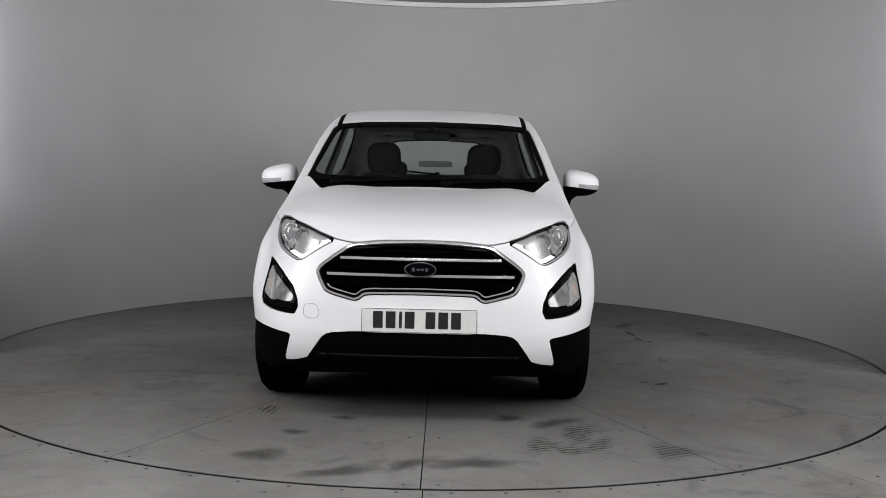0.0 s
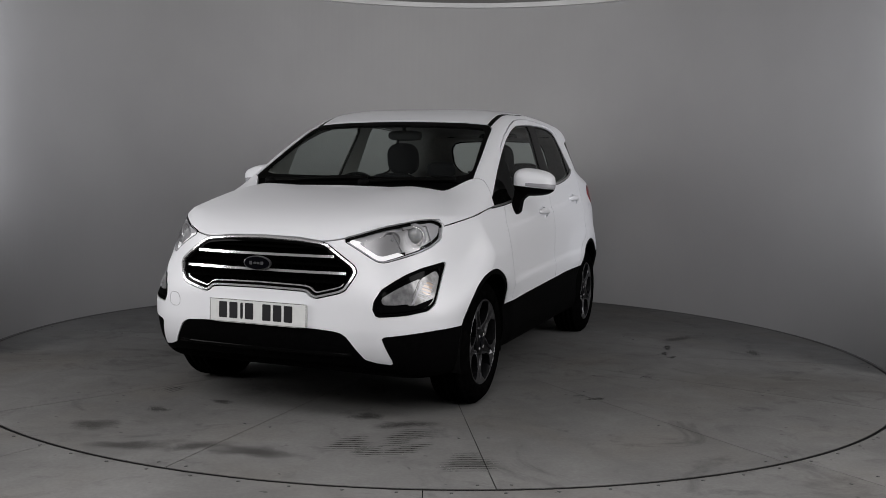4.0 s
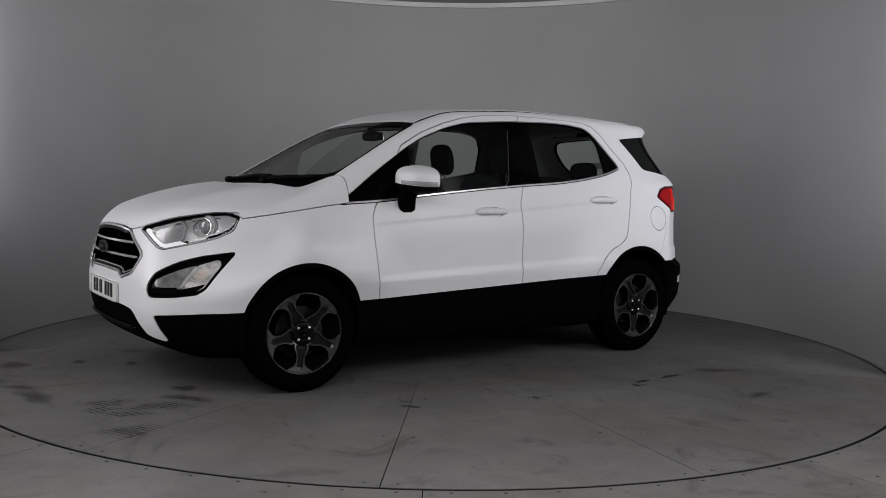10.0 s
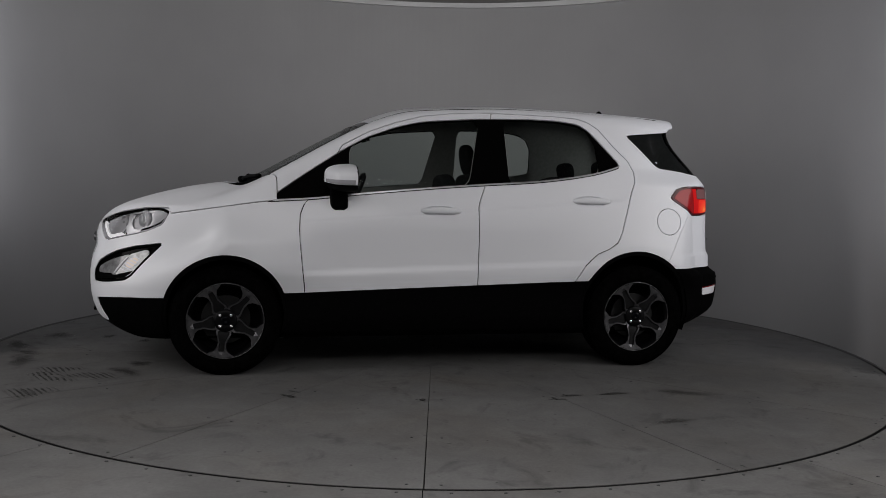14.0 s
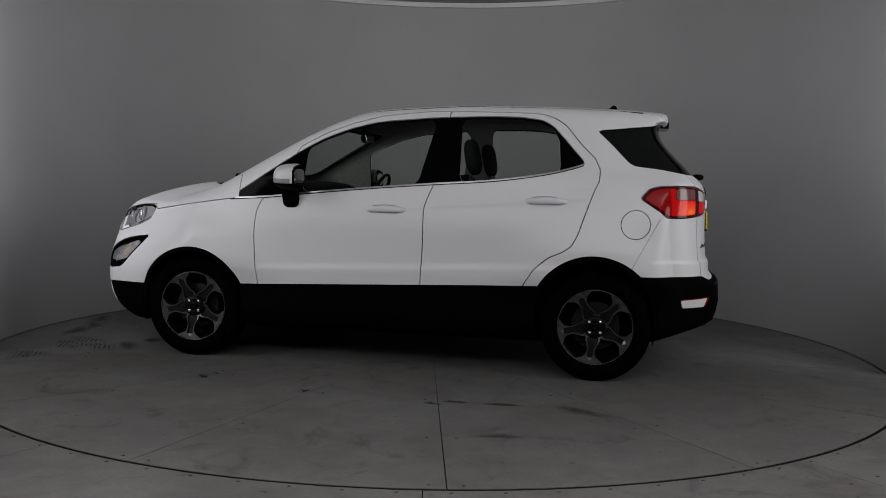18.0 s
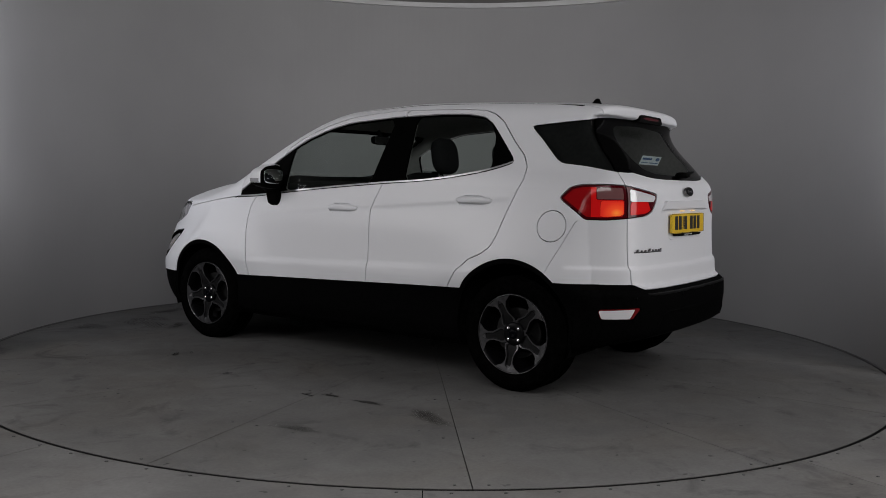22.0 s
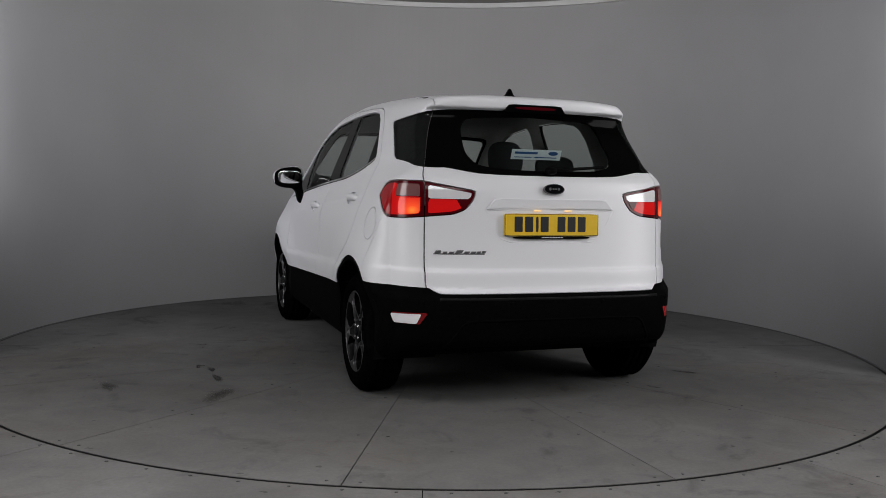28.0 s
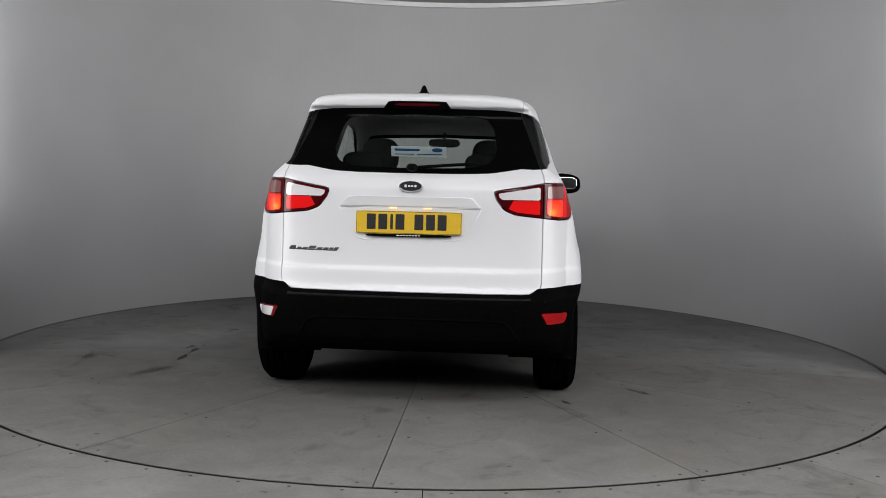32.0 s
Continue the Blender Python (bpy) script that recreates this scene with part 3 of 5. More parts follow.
def skin_part(name, P, T, mat, parent, mirror=None, sink=0.0, rim=0.014, label=""):
    V, F, N = sheet(P, T, mirror, sink, rim)
    me = bpy.data.meshes.new(name)
    nl = sum(f.size for f in F)
    npoly = sum(len(f) for f in F)
    me.vertices.add(len(V))
    me.vertices.foreach_set("co", V.astype(np.float32).ravel())
    me.loops.add(nl)
    me.loops.foreach_set("vertex_index", np.concatenate([f.ravel() for f in F]).astype(np.int32))
    me.polygons.add(npoly)
    starts = []
    at = 0
    for f in F:
        starts.append(at + np.arange(len(f)) * f.shape[1])
        at += f.size
    me.polygons.foreach_set("loop_start", np.concatenate(starts).astype(np.int32))
    me.update(calc_edges=True)
    me.polygons.foreach_set("use_smooth", [True] * npoly)
    me.normals_split_custom_set(N.astype(np.float32).tolist())
    me.materials.append(mat)
    me.update()
    ob = new(name, me)
    ob.parent = parent
    if label:
        ob["label"] = label
    return ob


SKIN_P, SKIN_T = skin_mesh()
GAP = 0.003


def piece(*fields, base=None):
    P, T = base if base else (SKIN_P, SKIN_T)
    for f in fields:
        P, T = cut(P, T, f(P))
    return P, T


def both(name, fields, mat, parent, sink=0.0, rim=0.014, label="", base=None):
    P, T = piece(*fields, base=base)
    return [skin_part(name, P, T, mat, parent, m, sink, rim, label) for m in (None, "r")]


def across(name, fields, mat, parent, sink=0.0, rim=0.014, label="", base=None):
    P, T = piece(*fields, base=base)
    return skin_part(name, P, T, mat, parent, "c", sink, rim, label)


# fields, each above nought inside its panel
BELT = (-1.20, 1.000, -1.16, 1.005, -0.92, 1.021, -0.64, 1.052, -0.20, 1.095, 0.14, 1.123, 0.48, 1.148, 0.82, 1.196, 1.0, 1.242, 1.05, 1.262)
DLO = rounded([(-1.175, 1.004), (-0.92, 1.021), (-0.64, 1.052), (-0.20, 1.095), (0.14, 1.123), (0.48, 1.148), (0.82, 1.196), (1.0, 1.240), (1.045, 1.264), (0.937, 1.386),
               (0.852, 1.478), (0.784, 1.519), (0.646, 1.538), (0.474, 1.541), (0.128, 1.531), (-0.219, 1.503), (-0.391, 1.461), (-0.561, 1.398), (-0.69, 1.329), (-0.90, 1.193),
               (-1.088, 1.061)], 1, 0.15)
FRONT_PANE = rounded([(-0.68, 1.052), (-0.20, 1.100), (0.045, 1.120), (0.135, 1.522), (-0.219, 1.494), (-0.391, 1.452), (-0.561, 1.389), (-0.672, 1.332)], 1, 0.1)
REAR_PANE = rounded([(0.305, 1.140), (0.48, 1.152), (0.83, 1.203), (0.90, 1.225), (0.885, 1.40), (0.84, 1.475), (0.775, 1.508), (0.646, 1.528), (0.474, 1.531), (0.295, 1.527)], 1, 0.1)
FRONT_DOOR = [(-0.938, 0.30), (-0.938, 0.479), (-0.952, 0.614), (-0.968, 0.782), (-0.970, 0.86), (-0.966, 0.935), (-0.945, 0.99), (-0.919, 1.021), (-0.747, 1.293), (-0.716, 1.343), (-0.564, 1.426),
              (-0.394, 1.490), (-0.222, 1.536), (-0.05, 1.558), (0.126, 1.571), (0.217, 1.571), (0.146, 1.113), (0.112, 1.028), (0.100, 0.978), (0.102, 0.776), (0.094, 0.52), (0.09, 0.30)]
REAR_DOOR = [(0.09, 0.30), (0.094, 0.52), (0.102, 0.776), (0.100, 0.978), (0.112, 1.028), (0.146, 1.113), (0.217, 1.571), (0.474, 1.569), (0.65, 1.565), (0.784, 1.556), (0.853, 1.535), (0.921, 1.490),
             (1.022, 1.371), (1.10, 1.295), (1.133, 1.227), (1.130, 1.16), (1.103, 1.101), (1.052, 0.95), (1.020, 0.85), (0.987, 0.785), (0.93, 0.745), (0.856, 0.714), (0.775, 0.645), (0.712, 0.546), (0.68, 0.30)]
HEADLIGHT = rounded([(0.192, 0.868), (0.386, 0.923), (0.575, 0.953), (0.66, 0.957), (0.722, 0.936), (0.700, 0.862), (0.63, 0.826), (0.56, 0.805), (0.462, 0.783), (0.375, 0.764), (0.335, 0.768)], 1, 0.12)
FOG = rounded([(0.724, 0.756), (0.571, 0.734), (0.475, 0.708), (0.411, 0.681), (0.346, 0.647), (0.308, 0.595), (0.301, 0.556), (0.318, 0.524), (0.40, 0.527), (0.464, 0.531), (0.572, 0.545), (0.612, 0.57), (0.66, 0.655)], 1, 0.08)
FOG_LENS = rounded([(0.352, 0.596), (0.40, 0.622), (0.463, 0.648), (0.52, 0.666), (0.55, 0.672), (0.50, 0.602), (0.492, 0.582), (0.47, 0.598), (0.40, 0.594)], 1, 0.12)
TURN_LENS = rounded([(0.556, 0.676), (0.662, 0.711), (0.605, 0.60), (0.575, 0.577), (0.51, 0.577), (0.505, 0.60)], 2, 0.15)
GRILLE = rounded([(-0.2, 0.871), (0.0, 0.871), (0.17, 0.866), (0.318, 0.852), (0.425, 0.777), (0.462, 0.748), (0.474, 0.722), (0.462, 0.690), (0.432, 0.638), (0.40, 0.624), (0.295, 0.597), (0.272, 0.604),
                  (0.245, 0.627), (0.0, 0.631), (-0.2, 0.631)], 2, 0.12)
LOWER = [(-0.3, 0.462), (0.0, 0.462), (0.30, 0.457), (0.39, 0.450), (0.42, 0.442), (0.442, 0.425), (0.512, 0.322), (0.56, 0.305), (0.632, 0.292), (0.594, 0.430), (0.62, 0.432), (0.776, 0.447), (1.1, 0.46), (1.1, 0.0), (-0.3, 0.0)]
REAR_GLASS = rounded([(-0.3, 1.177), (0.0, 1.177), (0.25, 1.178), (0.393, 1.184), (0.61, 1.222), (0.668, 1.232), (0.59, 1.495), (0.44, 1.508), (0.0, 1.512), (-0.3, 1.512)], 1, 0.12)
QUARTER = rounded([(1.105, 1.461), (1.20, 1.470), (1.43, 1.493), (1.56, 1.50), (1.70, 1.215), (1.643, 1.207), (1.47, 1.238), (1.331, 1.253), (1.296, 1.272), (1.20, 1.372)], 1, 0.12)
TAIL_LAMP = rounded([(0.302, 1.066), (0.25, 1.124), (0.20, 1.140), (0.123, 1.143), (-0.013, 1.141), (-0.245, 1.097), (-0.235, 1.052), (-0.205, 1.004), (-0.158, 0.981), (-0.011, 0.966), (0.086, 0.958), (0.196, 0.958)], 2, 0.1)
REFLECTOR = [(0.133, 0.494), (-0.10, 0.508), (-0.052, 0.446), (0.112, 0.441)]
SCREEN = rounded([(-0.3, 1.00), (-0.3, 1.513), (0.0, 1.513), (0.40, 1.505), (0.565, 1.492), (0.604, 1.462), (0.646, 1.30), (0.672, 1.18), (0.686, 1.13), (0.71, 1.00)], 1, 0.1)

SCREEN_IN = rounded([(-0.3, 1.163), (-0.3, 1.486), (0.0, 1.486), (0.40, 1.478), (0.55, 1.468), (0.582, 1.44), (0.622, 1.30), (0.648, 1.215), (0.640, 1.185), (0.57, 1.168), (0.3, 1.163)], 2, 0.15)


def f_y(lo, hi):
    return lambda p: np.minimum(p[:, 1] - lo, hi - p[:, 1])


def f_x(lo, hi):
    return lambda p: np.minimum(p[:, 0] - lo, hi - p[:, 0])


def side_of(pts, grow=0.0):
    return lambda p: outline(p[:, 1], p[:, 2], pts) + grow


def front_of(pts, grow=0.0):
    return lambda p: np.minimum(outline(p[:, 0], p[:, 2], pts) + grow, -0.2 - p[:, 1])


def rear_of(pts, grow=0.0):
    return lambda p: np.minimum(outline(p[:, 0], p[:, 2], pts) + grow, p[:, 1] - 1.25)


def corner_front(pts, grow=0.0):
    return lambda p: np.minimum(outline((p[:, 0] + p[:, 1] + 2.0) / math.sqrt(2), p[:, 2], pts) + grow, -1.2 - p[:, 1])


def corner_rear(pts, grow=0.0):
    return lambda p: np.minimum(outline((p[:, 0] - p[:, 1] + 1.0) / math.sqrt(2), p[:, 2], pts) + grow, p[:, 1] - 1.2)


def no(f, gap=GAP):
    return lambda p: -f(p) - gap


def arch(grow=0.0):
    def g(p):
        d = np.minimum(np.hypot(p[:, 1] - ARCH_F[0], p[:, 2] - ARCH_F[1]) - ARCH_F[2], np.hypot(p[:, 1] - ARCH_R[0], p[:, 2] - ARCH_R[1]) - ARCH_R[2])
        return np.maximum(d + grow, 0.45 - p[:, 0])
    return g


def dark_low(p):
    """The unpainted lower body: sills and the lower bumpers."""
    x, y, z = p.T
    front = outline(x, z, LOWER)
    mid = 0.5144 + 0.0375 * y - z
    rear = 0.592 + 0.024 * step(0.585, 0.645, x) + 0.004 - z
    return np.where(y < ARCH_F[0], front, np.where(y > ARCH_R[0], rear, mid))


def hood_field(p):
    x, y, z = p.T
    side = curve((-2.2, 0.86, -1.72, 0.920, -1.669, 0.928, -1.422, 0.967, -1.161, 1.005, -1.0, 1.02), y)
    front = curve((0.0, 0.871, 0.17, 0.868, 0.30, 0.856, 0.385, 0.868, 0.50, 0.905, 0.62, 0.938, 0.70, 0.955, 0.74, 0.935, 1.0, 0.93), x)
    low = np.where(y < -1.70, front, np.maximum(side, np.where(x < 0.69, 0, side)))
    back = curve((0.0, -1.318, 0.22, -1.318, 0.30, -1.345, 0.40, -1.395, 0.47, -1.40, 0.53, -1.365, 0.60, -1.26, 0.67, -1.15, 0.74, -1.10, 1.0, -1.09), x)
    return np.minimum(z - low, back - y)


def cowl_field(p):
    x, y, z = p.T
    return np.minimum(outline(x, z, SCREEN), -0.2 - y)


dlo = side_of(DLO)
quarter_or_rear = lambda p: np.maximum(np.minimum(rear_of(REAR_GLASS)(p), 0.665 - p[:, 0] + 0 * p[:, 1]), np.minimum(side_of(QUARTER)(p), p[:, 0] - 0.3))
gate_line = lambda p: 0.652 - 0.36 * np.maximum(p[:, 2] - 1.17, 0) - 0.10 * np.maximum(0.66 - p[:, 2], 0) - p[:, 0]
lamp = corner_front(HEADLIGHT)
fog = corner_front(FOG)
tail = corner_rear(TAIL_LAMP)
screen = cowl_field
bumper_line = lambda p: -1.741 + (0.877 - p[:, 2]) * 0.96 - p[:, 1]
rear_bumper_line = lambda p: p[:, 1] - (1.335 + 0.52 * (p[:, 2] - 0.67))


# ---- the car ----
car = tagged(new("car"), "white compact SUV with black lower cladding, on the turntable", "car")


# painted panels
HANDLES = ((-0.258, -0.008, 0.962), (0.705, 0.955, 1.036))


def cup_field(y0, y1, z0):
    """The oval cup behind a door handle."""
    def g(p):
        a, b = (p[:, 1] - (y0 + y1) / 2 + 0.008) / 0.100, (p[:, 2] - z0 + 0.002) / 0.034
        return (1 - (np.abs(a) ** 2.6 + np.abs(b) ** 2.2) ** (1 / 2.4)) * 0.034
    return g


front_cup, rear_cup = (cup_field(*h) for h in HANDLES)
front_door = both("front_door", [side_of(FRONT_DOOR, -GAP), no(dlo), no(dark_low), arch(), no(front_cup, 0.0)], PAINT, car)
rear_door = both("rear_door", [side_of(REAR_DOOR, -GAP), no(dlo), no(dark_low), arch(), no(rear_cup, 0.0)], PAINT, car)
for doors, cup in ((front_door, front_cup), (rear_door, rear_cup)):
    P, T = piece(cup, f_x(0.5, 2))
    for door, m in zip(doors, (None, "r")):
        skin_part("handle_cup", P, T, PAINT, door, m, sink=0.012, rim=0.0)
side_rest = [no(side_of(FRONT_DOOR)), no(side_of(REAR_DOOR)), no(dlo), no(dark_low), arch()]
hood = across("bonnet", [lambda p: hood_field(p) - GAP, no(lamp)], PAINT, car)
not_hood = no(hood_field)
both("front_wing", [f_y(-1.9, -0.9), lambda p: 1.06 + 0.75 * np.maximum(-1.095 - p[:, 1], 0) - p[:, 2] + 0 * p[:, 0], not_hood, no(bumper_line, 0.0), no(lamp), no(screen)] + side_rest, PAINT, car)
front_bumper = across("front_bumper", [lambda p: bumper_line(p), f_y(-2.5, -1.3), not_hood, no(lamp), no(fog), no(front_of(GRILLE)), no(dark_low), arch()], PAINT, car)
flap_hole = lambda p: np.hypot(p[:, 1] - 1.345, p[:, 2] - 0.917) - 0.082 - GAP
gate = lambda p: np.minimum(np.minimum(gate_line(p), p[:, 1] - 1.45), 1.50 - p[:, 2])
upper = [f_y(-1.2, 1.75), no(screen), no(quarter_or_rear, 0.001), no(tail), not_hood, no(gate),
         lambda p: np.where(p[:, 1] < -0.7, p[:, 2] - 1.06 - 0.75 * np.maximum(-1.095 - p[:, 1], 0) - GAP, 1.0)] + side_rest
roof_edge = lambda p: 0.548 - 0.02 * p[:, 1] - p[:, 0]
top_only = lambda p: p[:, 2] - 1.47
roof_zone = lambda p: np.minimum(np.minimum(roof_edge(p), top_only(p)), np.minimum(1.365 - p[:, 1], p[:, 1] + 0.56))
ditch_zone = lambda p: np.minimum(np.minimum(roof_edge(p) + 0.028, top_only(p)), np.minimum(1.365 - p[:, 1], p[:, 1] + 0.56))
across("roof", upper + [roof_zone], PAINT, car)
both("roof_ditch_strip", upper + [ditch_zone, no(roof_zone, 0.0)], TRIM, car, sink=0.003, rim=0.004, label="black rubber roof strip")
spoiler_zone = lambda p: np.minimum(np.minimum(0.54 - p[:, 0], p[:, 2] - 1.49), p[:, 1] - 1.365)
P, T = piece(*upper, no(ditch_zone), no(spoiler_zone), lambda p: np.maximum(-rear_bumper_line(p) - GAP, p[:, 2] - 0.95))
skin_part("body_side", *cut(P, T, flap_hole(P)), PAINT, car, None)
skin_part("body_side", P, T, PAINT, car, "r")
skin_part("fuel_flap", *piece(*upper, lambda p: -flap_hole(p) - 1.6 * GAP), PAINT, car, None, label="round white fuel filler flap")
across("spoiler", [spoiler_zone, no(rear_of(REAR_GLASS)), no(quarter_or_rear)], PAINT, car)
both("rear_bumper_side", upper + [lambda p: np.minimum(rear_bumper_line(p), 0.95 - p[:, 2]), lambda p: -gate_line(p) - GAP], PAINT, car)
tailgate = across("tailgate", [lambda p: gate(p) - GAP, no(tail), no(quarter_or_rear, 0.001), no(dark_low)], PAINT, car)

# unpainted plastic
across("front_bumper_lower", [dark_low, f_y(-2.5, ARCH_F[0]), arch(), lambda p: p[:, 2] - 0.205 - 0.13 * step(1.25, 1.85, p[:, 1]) - 0.07 * step(-1.85, -2.15, p[:, 1])], PLASTIC, car, sink=0.004)
both("sill_cladding", [dark_low, f_y(ARCH_F[0], ARCH_R[0]), arch(), f_x(0.3, 2), lambda p: p[:, 2] - 0.205 - 0.13 * step(1.25, 1.85, p[:, 1]) - 0.07 * step(-1.85, -2.15, p[:, 1])], PLASTIC, car, sink=0.003)
across("rear_bumper", [dark_low, f_y(ARCH_R[0], 2.5), arch(), no(corner_rear(REFLECTOR)), lambda p: p[:, 2] - 0.205 - 0.13 * step(1.25, 1.85, p[:, 1]) - 0.07 * step(-1.85, -2.15, p[:, 1])], PLASTIC, car, sink=0.0)
for lo, hi in ((-2.3, 0.0), (0.0, 2.3)):
    both("wheel_arch_trim", [f_y(lo, hi), lambda p: -arch()(p), arch(0.026), f_x(0.5, 2), lambda p: p[:, 2] - 0.24], PLASTIC, car, sink=0.004, rim=0.03)
across("underbody", [lambda p: 0.225 + 0.13 * step(1.25, 1.85, p[:, 1]) + 0.07 * step(-1.85, -2.15, p[:, 1]) - p[:, 2]], DARK, car, sink=0.004, rim=0.0)

# glass and its frames
both("side_window_frame", [side_of(DLO, -0.001), no(side_of(FRONT_PANE)), no(side_of(REAR_PANE))], GLOSS_BLACK, car, sink=0.006)
both("front_door_glass", [side_of(FRONT_PANE, -0.0005)], GLASS, car, sink=0.009, rim=0.0)
both("rear_door_glass", [side_of(REAR_PANE, -0.0005)], GLASS, car, sink=0.009, rim=0.0)
both("belt_seal", [lambda p: p[:, 2] - curve(BELT, p[:, 1]) + 0.007, lambda p: curve(BELT, p[:, 1]) - 0.002 - p[:, 2], f_y(-1.15, 1.035), f_x(0.5, 2)], TRIM, car, sink=-0.0015, rim=0.004, label="thin black seal under the window line")
both("belt_strip", [lambda p: p[:, 2] - curve(BELT, p[:, 1]) + 0.002, lambda p: curve(BELT, p[:, 1]) + 0.0075 - p[:, 2], f_y(-1.12, 1.035), f_x(0.5, 2)], SATIN, car, sink=-0.002, rim=0.008, label="bright chrome strip under the side windows")
glass_low = lambda p: p[:, 2] - 1.158 + 0.05 * p[:, 0] ** 2
inner_screen = lambda p: np.minimum(outline(p[:, 0], p[:, 2], SCREEN_IN), -0.2 - p[:, 1])
windscreen = across("windscreen", [inner_screen], GLASS, car, sink=0.006, rim=0.0)
across("windscreen_border", [lambda p: screen(p) - 0.001, no(inner_screen, -0.0005), not_hood, glass_low], GLOSS_BLACK, car, sink=0.004, label="black border of the windscreen")
across("cowl", [lambda p: screen(p) - 0.001, no(glass_low, 0.0), not_hood], PLASTIC, car, sink=0.012)
rear_clear = lambda p: np.minimum(outline(p[:, 0], p[:, 2], rounded([(-0.4, 1.205), (0.0, 1.205), (0.27, 1.210), (0.375, 1.232), (0.415, 1.29), (0.40, 1.42), (0.36, 1.475), (0.0, 1.487), (-0.4, 1.487)], 2, 0.15)), p[:, 1] - 1.3)
across("rear_window", [rear_clear], GLASS, car, sink=0.005, rim=0.0)
across("rear_window_border", [quarter_or_rear, no(rear_clear, -0.0005), lambda p: gate_line(p) - 0.0015], GLOSS_BLACK, car, sink=0.005, label="black border of the rear window")
both("quarter_window", [quarter_or_rear, lambda p: -gate_line(p) - 0.0015], GLASS_DARK, car, sink=0.005, rim=0.006, label="dark tinted rear quarter window")


# ---- small builders for the car's parts ----
def on_skin(p, way):
    """Where a line from p along way first meets the skin."""
    p, way = np.array(p, float), np.array(way, float)
    s = np.arange(0, 3.0, 0.004)
    q = p + s[:, None] * way
    i = int(np.argmax(skin(q[:, 0], q[:, 1], q[:, 2]) < 0))
    return q[max(i, 0)]


def side_point(y, z):
    return on_skin((1.3, y, z), (-1, 0, 0))


def front_point(x, z):
    return on_skin((x, -2.6, z), (0, 1, 0))


def rear_point(x, z):
    return on_skin((x, 2.3, z), (0, -1, 0))


def lathe(profile, n=64):
    """Turns a closed profile of (radius, x) round the x axis."""
    v, f = [], []
    k = len(profile)
    for i in range(n):
        a = 2 * math.pi * i / n
        for r, x in profile:
            v.append((x, r * math.cos(a), r * math.sin(a)))
    for i in range(n):
        j = (i + 1) % n
        for m in range(k):
            o = (m + 1) % k
            f.append((i * k + m, i * k + o, j * k + o, j * k + m))
    return v, f


def solid(bm, outline2, depth, m, bevel=0.0):
    """A flat outline (x, y) made solid downwards by depth and placed by m, with rounded edges."""
    n = len(outline2)
    top = [bm.verts.new(m @ Vector((x, y, 0))) for x, y in outline2]
    low = [bm.verts.new(m @ Vector((x, y, -depth))) for x, y in outline2]
    fs = [bm.faces.new(top), bm.faces.new(low[::-1])]
    for i in range(n):
        j = (i + 1) % n
        fs.append(bm.faces.new((top[j], top[i], low[i], low[j])))
    if bevel:
        e = list({e for e in fs[0].edges})
        bmesh.ops.bevel(bm, geom=e, offset=bevel, segments=2, affect="EDGES", profile=0.6)
    return bm


def box(bm, sx, sy, sz, m, bevel=0.0, seg=2):
    r = bmesh.ops.create_cube(bm, size=1.0, matrix=m @ Matrix.Diagonal((sx, sy, sz, 1)))
    if bevel:
        es = list({e for v in r["verts"] for e in v.link_edges})
        bmesh.ops.bevel(bm, geom=es, offset=bevel, segments=seg, affect="EDGES", profile=0.6)
    return bm


def blob(bm, rx, ry, rz, m, power=2.0, nu=28, nv=18):
    """A rounded body between ball and block."""
    def pw(v):
        return math.copysign(abs(v) ** (2.0 / power), v)
    rows = []
    for j in range(nv + 1):
        t = math.pi * (j / nv - 0.5)
        row = []
        for i in range(nu):
            a = 2 * math.pi * i / nu
            row.append(bm.verts.new(m @ Vector((rx * pw(math.cos(t)) * pw(math.cos(a)), ry * pw(math.cos(t)) * pw(math.sin(a)), rz * pw(math.sin(t))))))
        rows.append(row)
    for j in range(nv):
        for i in range(nu):
            k = (i + 1) % nu
            bm.faces.new((rows[j][i], rows[j][k], rows[j + 1][k], rows[j + 1][i]))
    bmesh.ops.remove_doubles(bm, verts=bm.verts, dist=1e-5)
    return bm


def tube(bm, pts, r, n=10):
    """A round bar through points."""
    rings = []
    pts = [Vector(p) for p in pts]
    for i, p in enumerate(pts):
        d = (pts[min(i + 1, len(pts) - 1)] - pts[max(i - 1, 0)]).normalized()
        q = d.to_track_quat("Z", "Y").to_matrix()
        rings.append([bm.verts.new(p + q @ Vector((r * math.cos(2 * math.pi * k / n), r * math.sin(2 * math.pi * k / n), 0))) for k in range(n)])
    for a, b in zip(rings, rings[1:]):
        for k in range(n):
            bm.faces.new((a[k], a[(k + 1) % n], b[(k + 1) % n], b[k]))
    bm.faces.new(rings[0][::-1])
    bm.faces.new(rings[-1])
    return bm


def ellipse(rx, ry, n=40):
    return [(rx * math.cos(2 * math.pi * i / n), ry * math.sin(2 * math.pi * i / n)) for i in range(n)]


def rect(w, h, r=0.004):
    return rounded([(-w / 2, -h / 2), (w / 2, -h / 2), (w / 2, h / 2), (-w / 2, h / 2)], 2, min(0.24, r / min(w, h)))


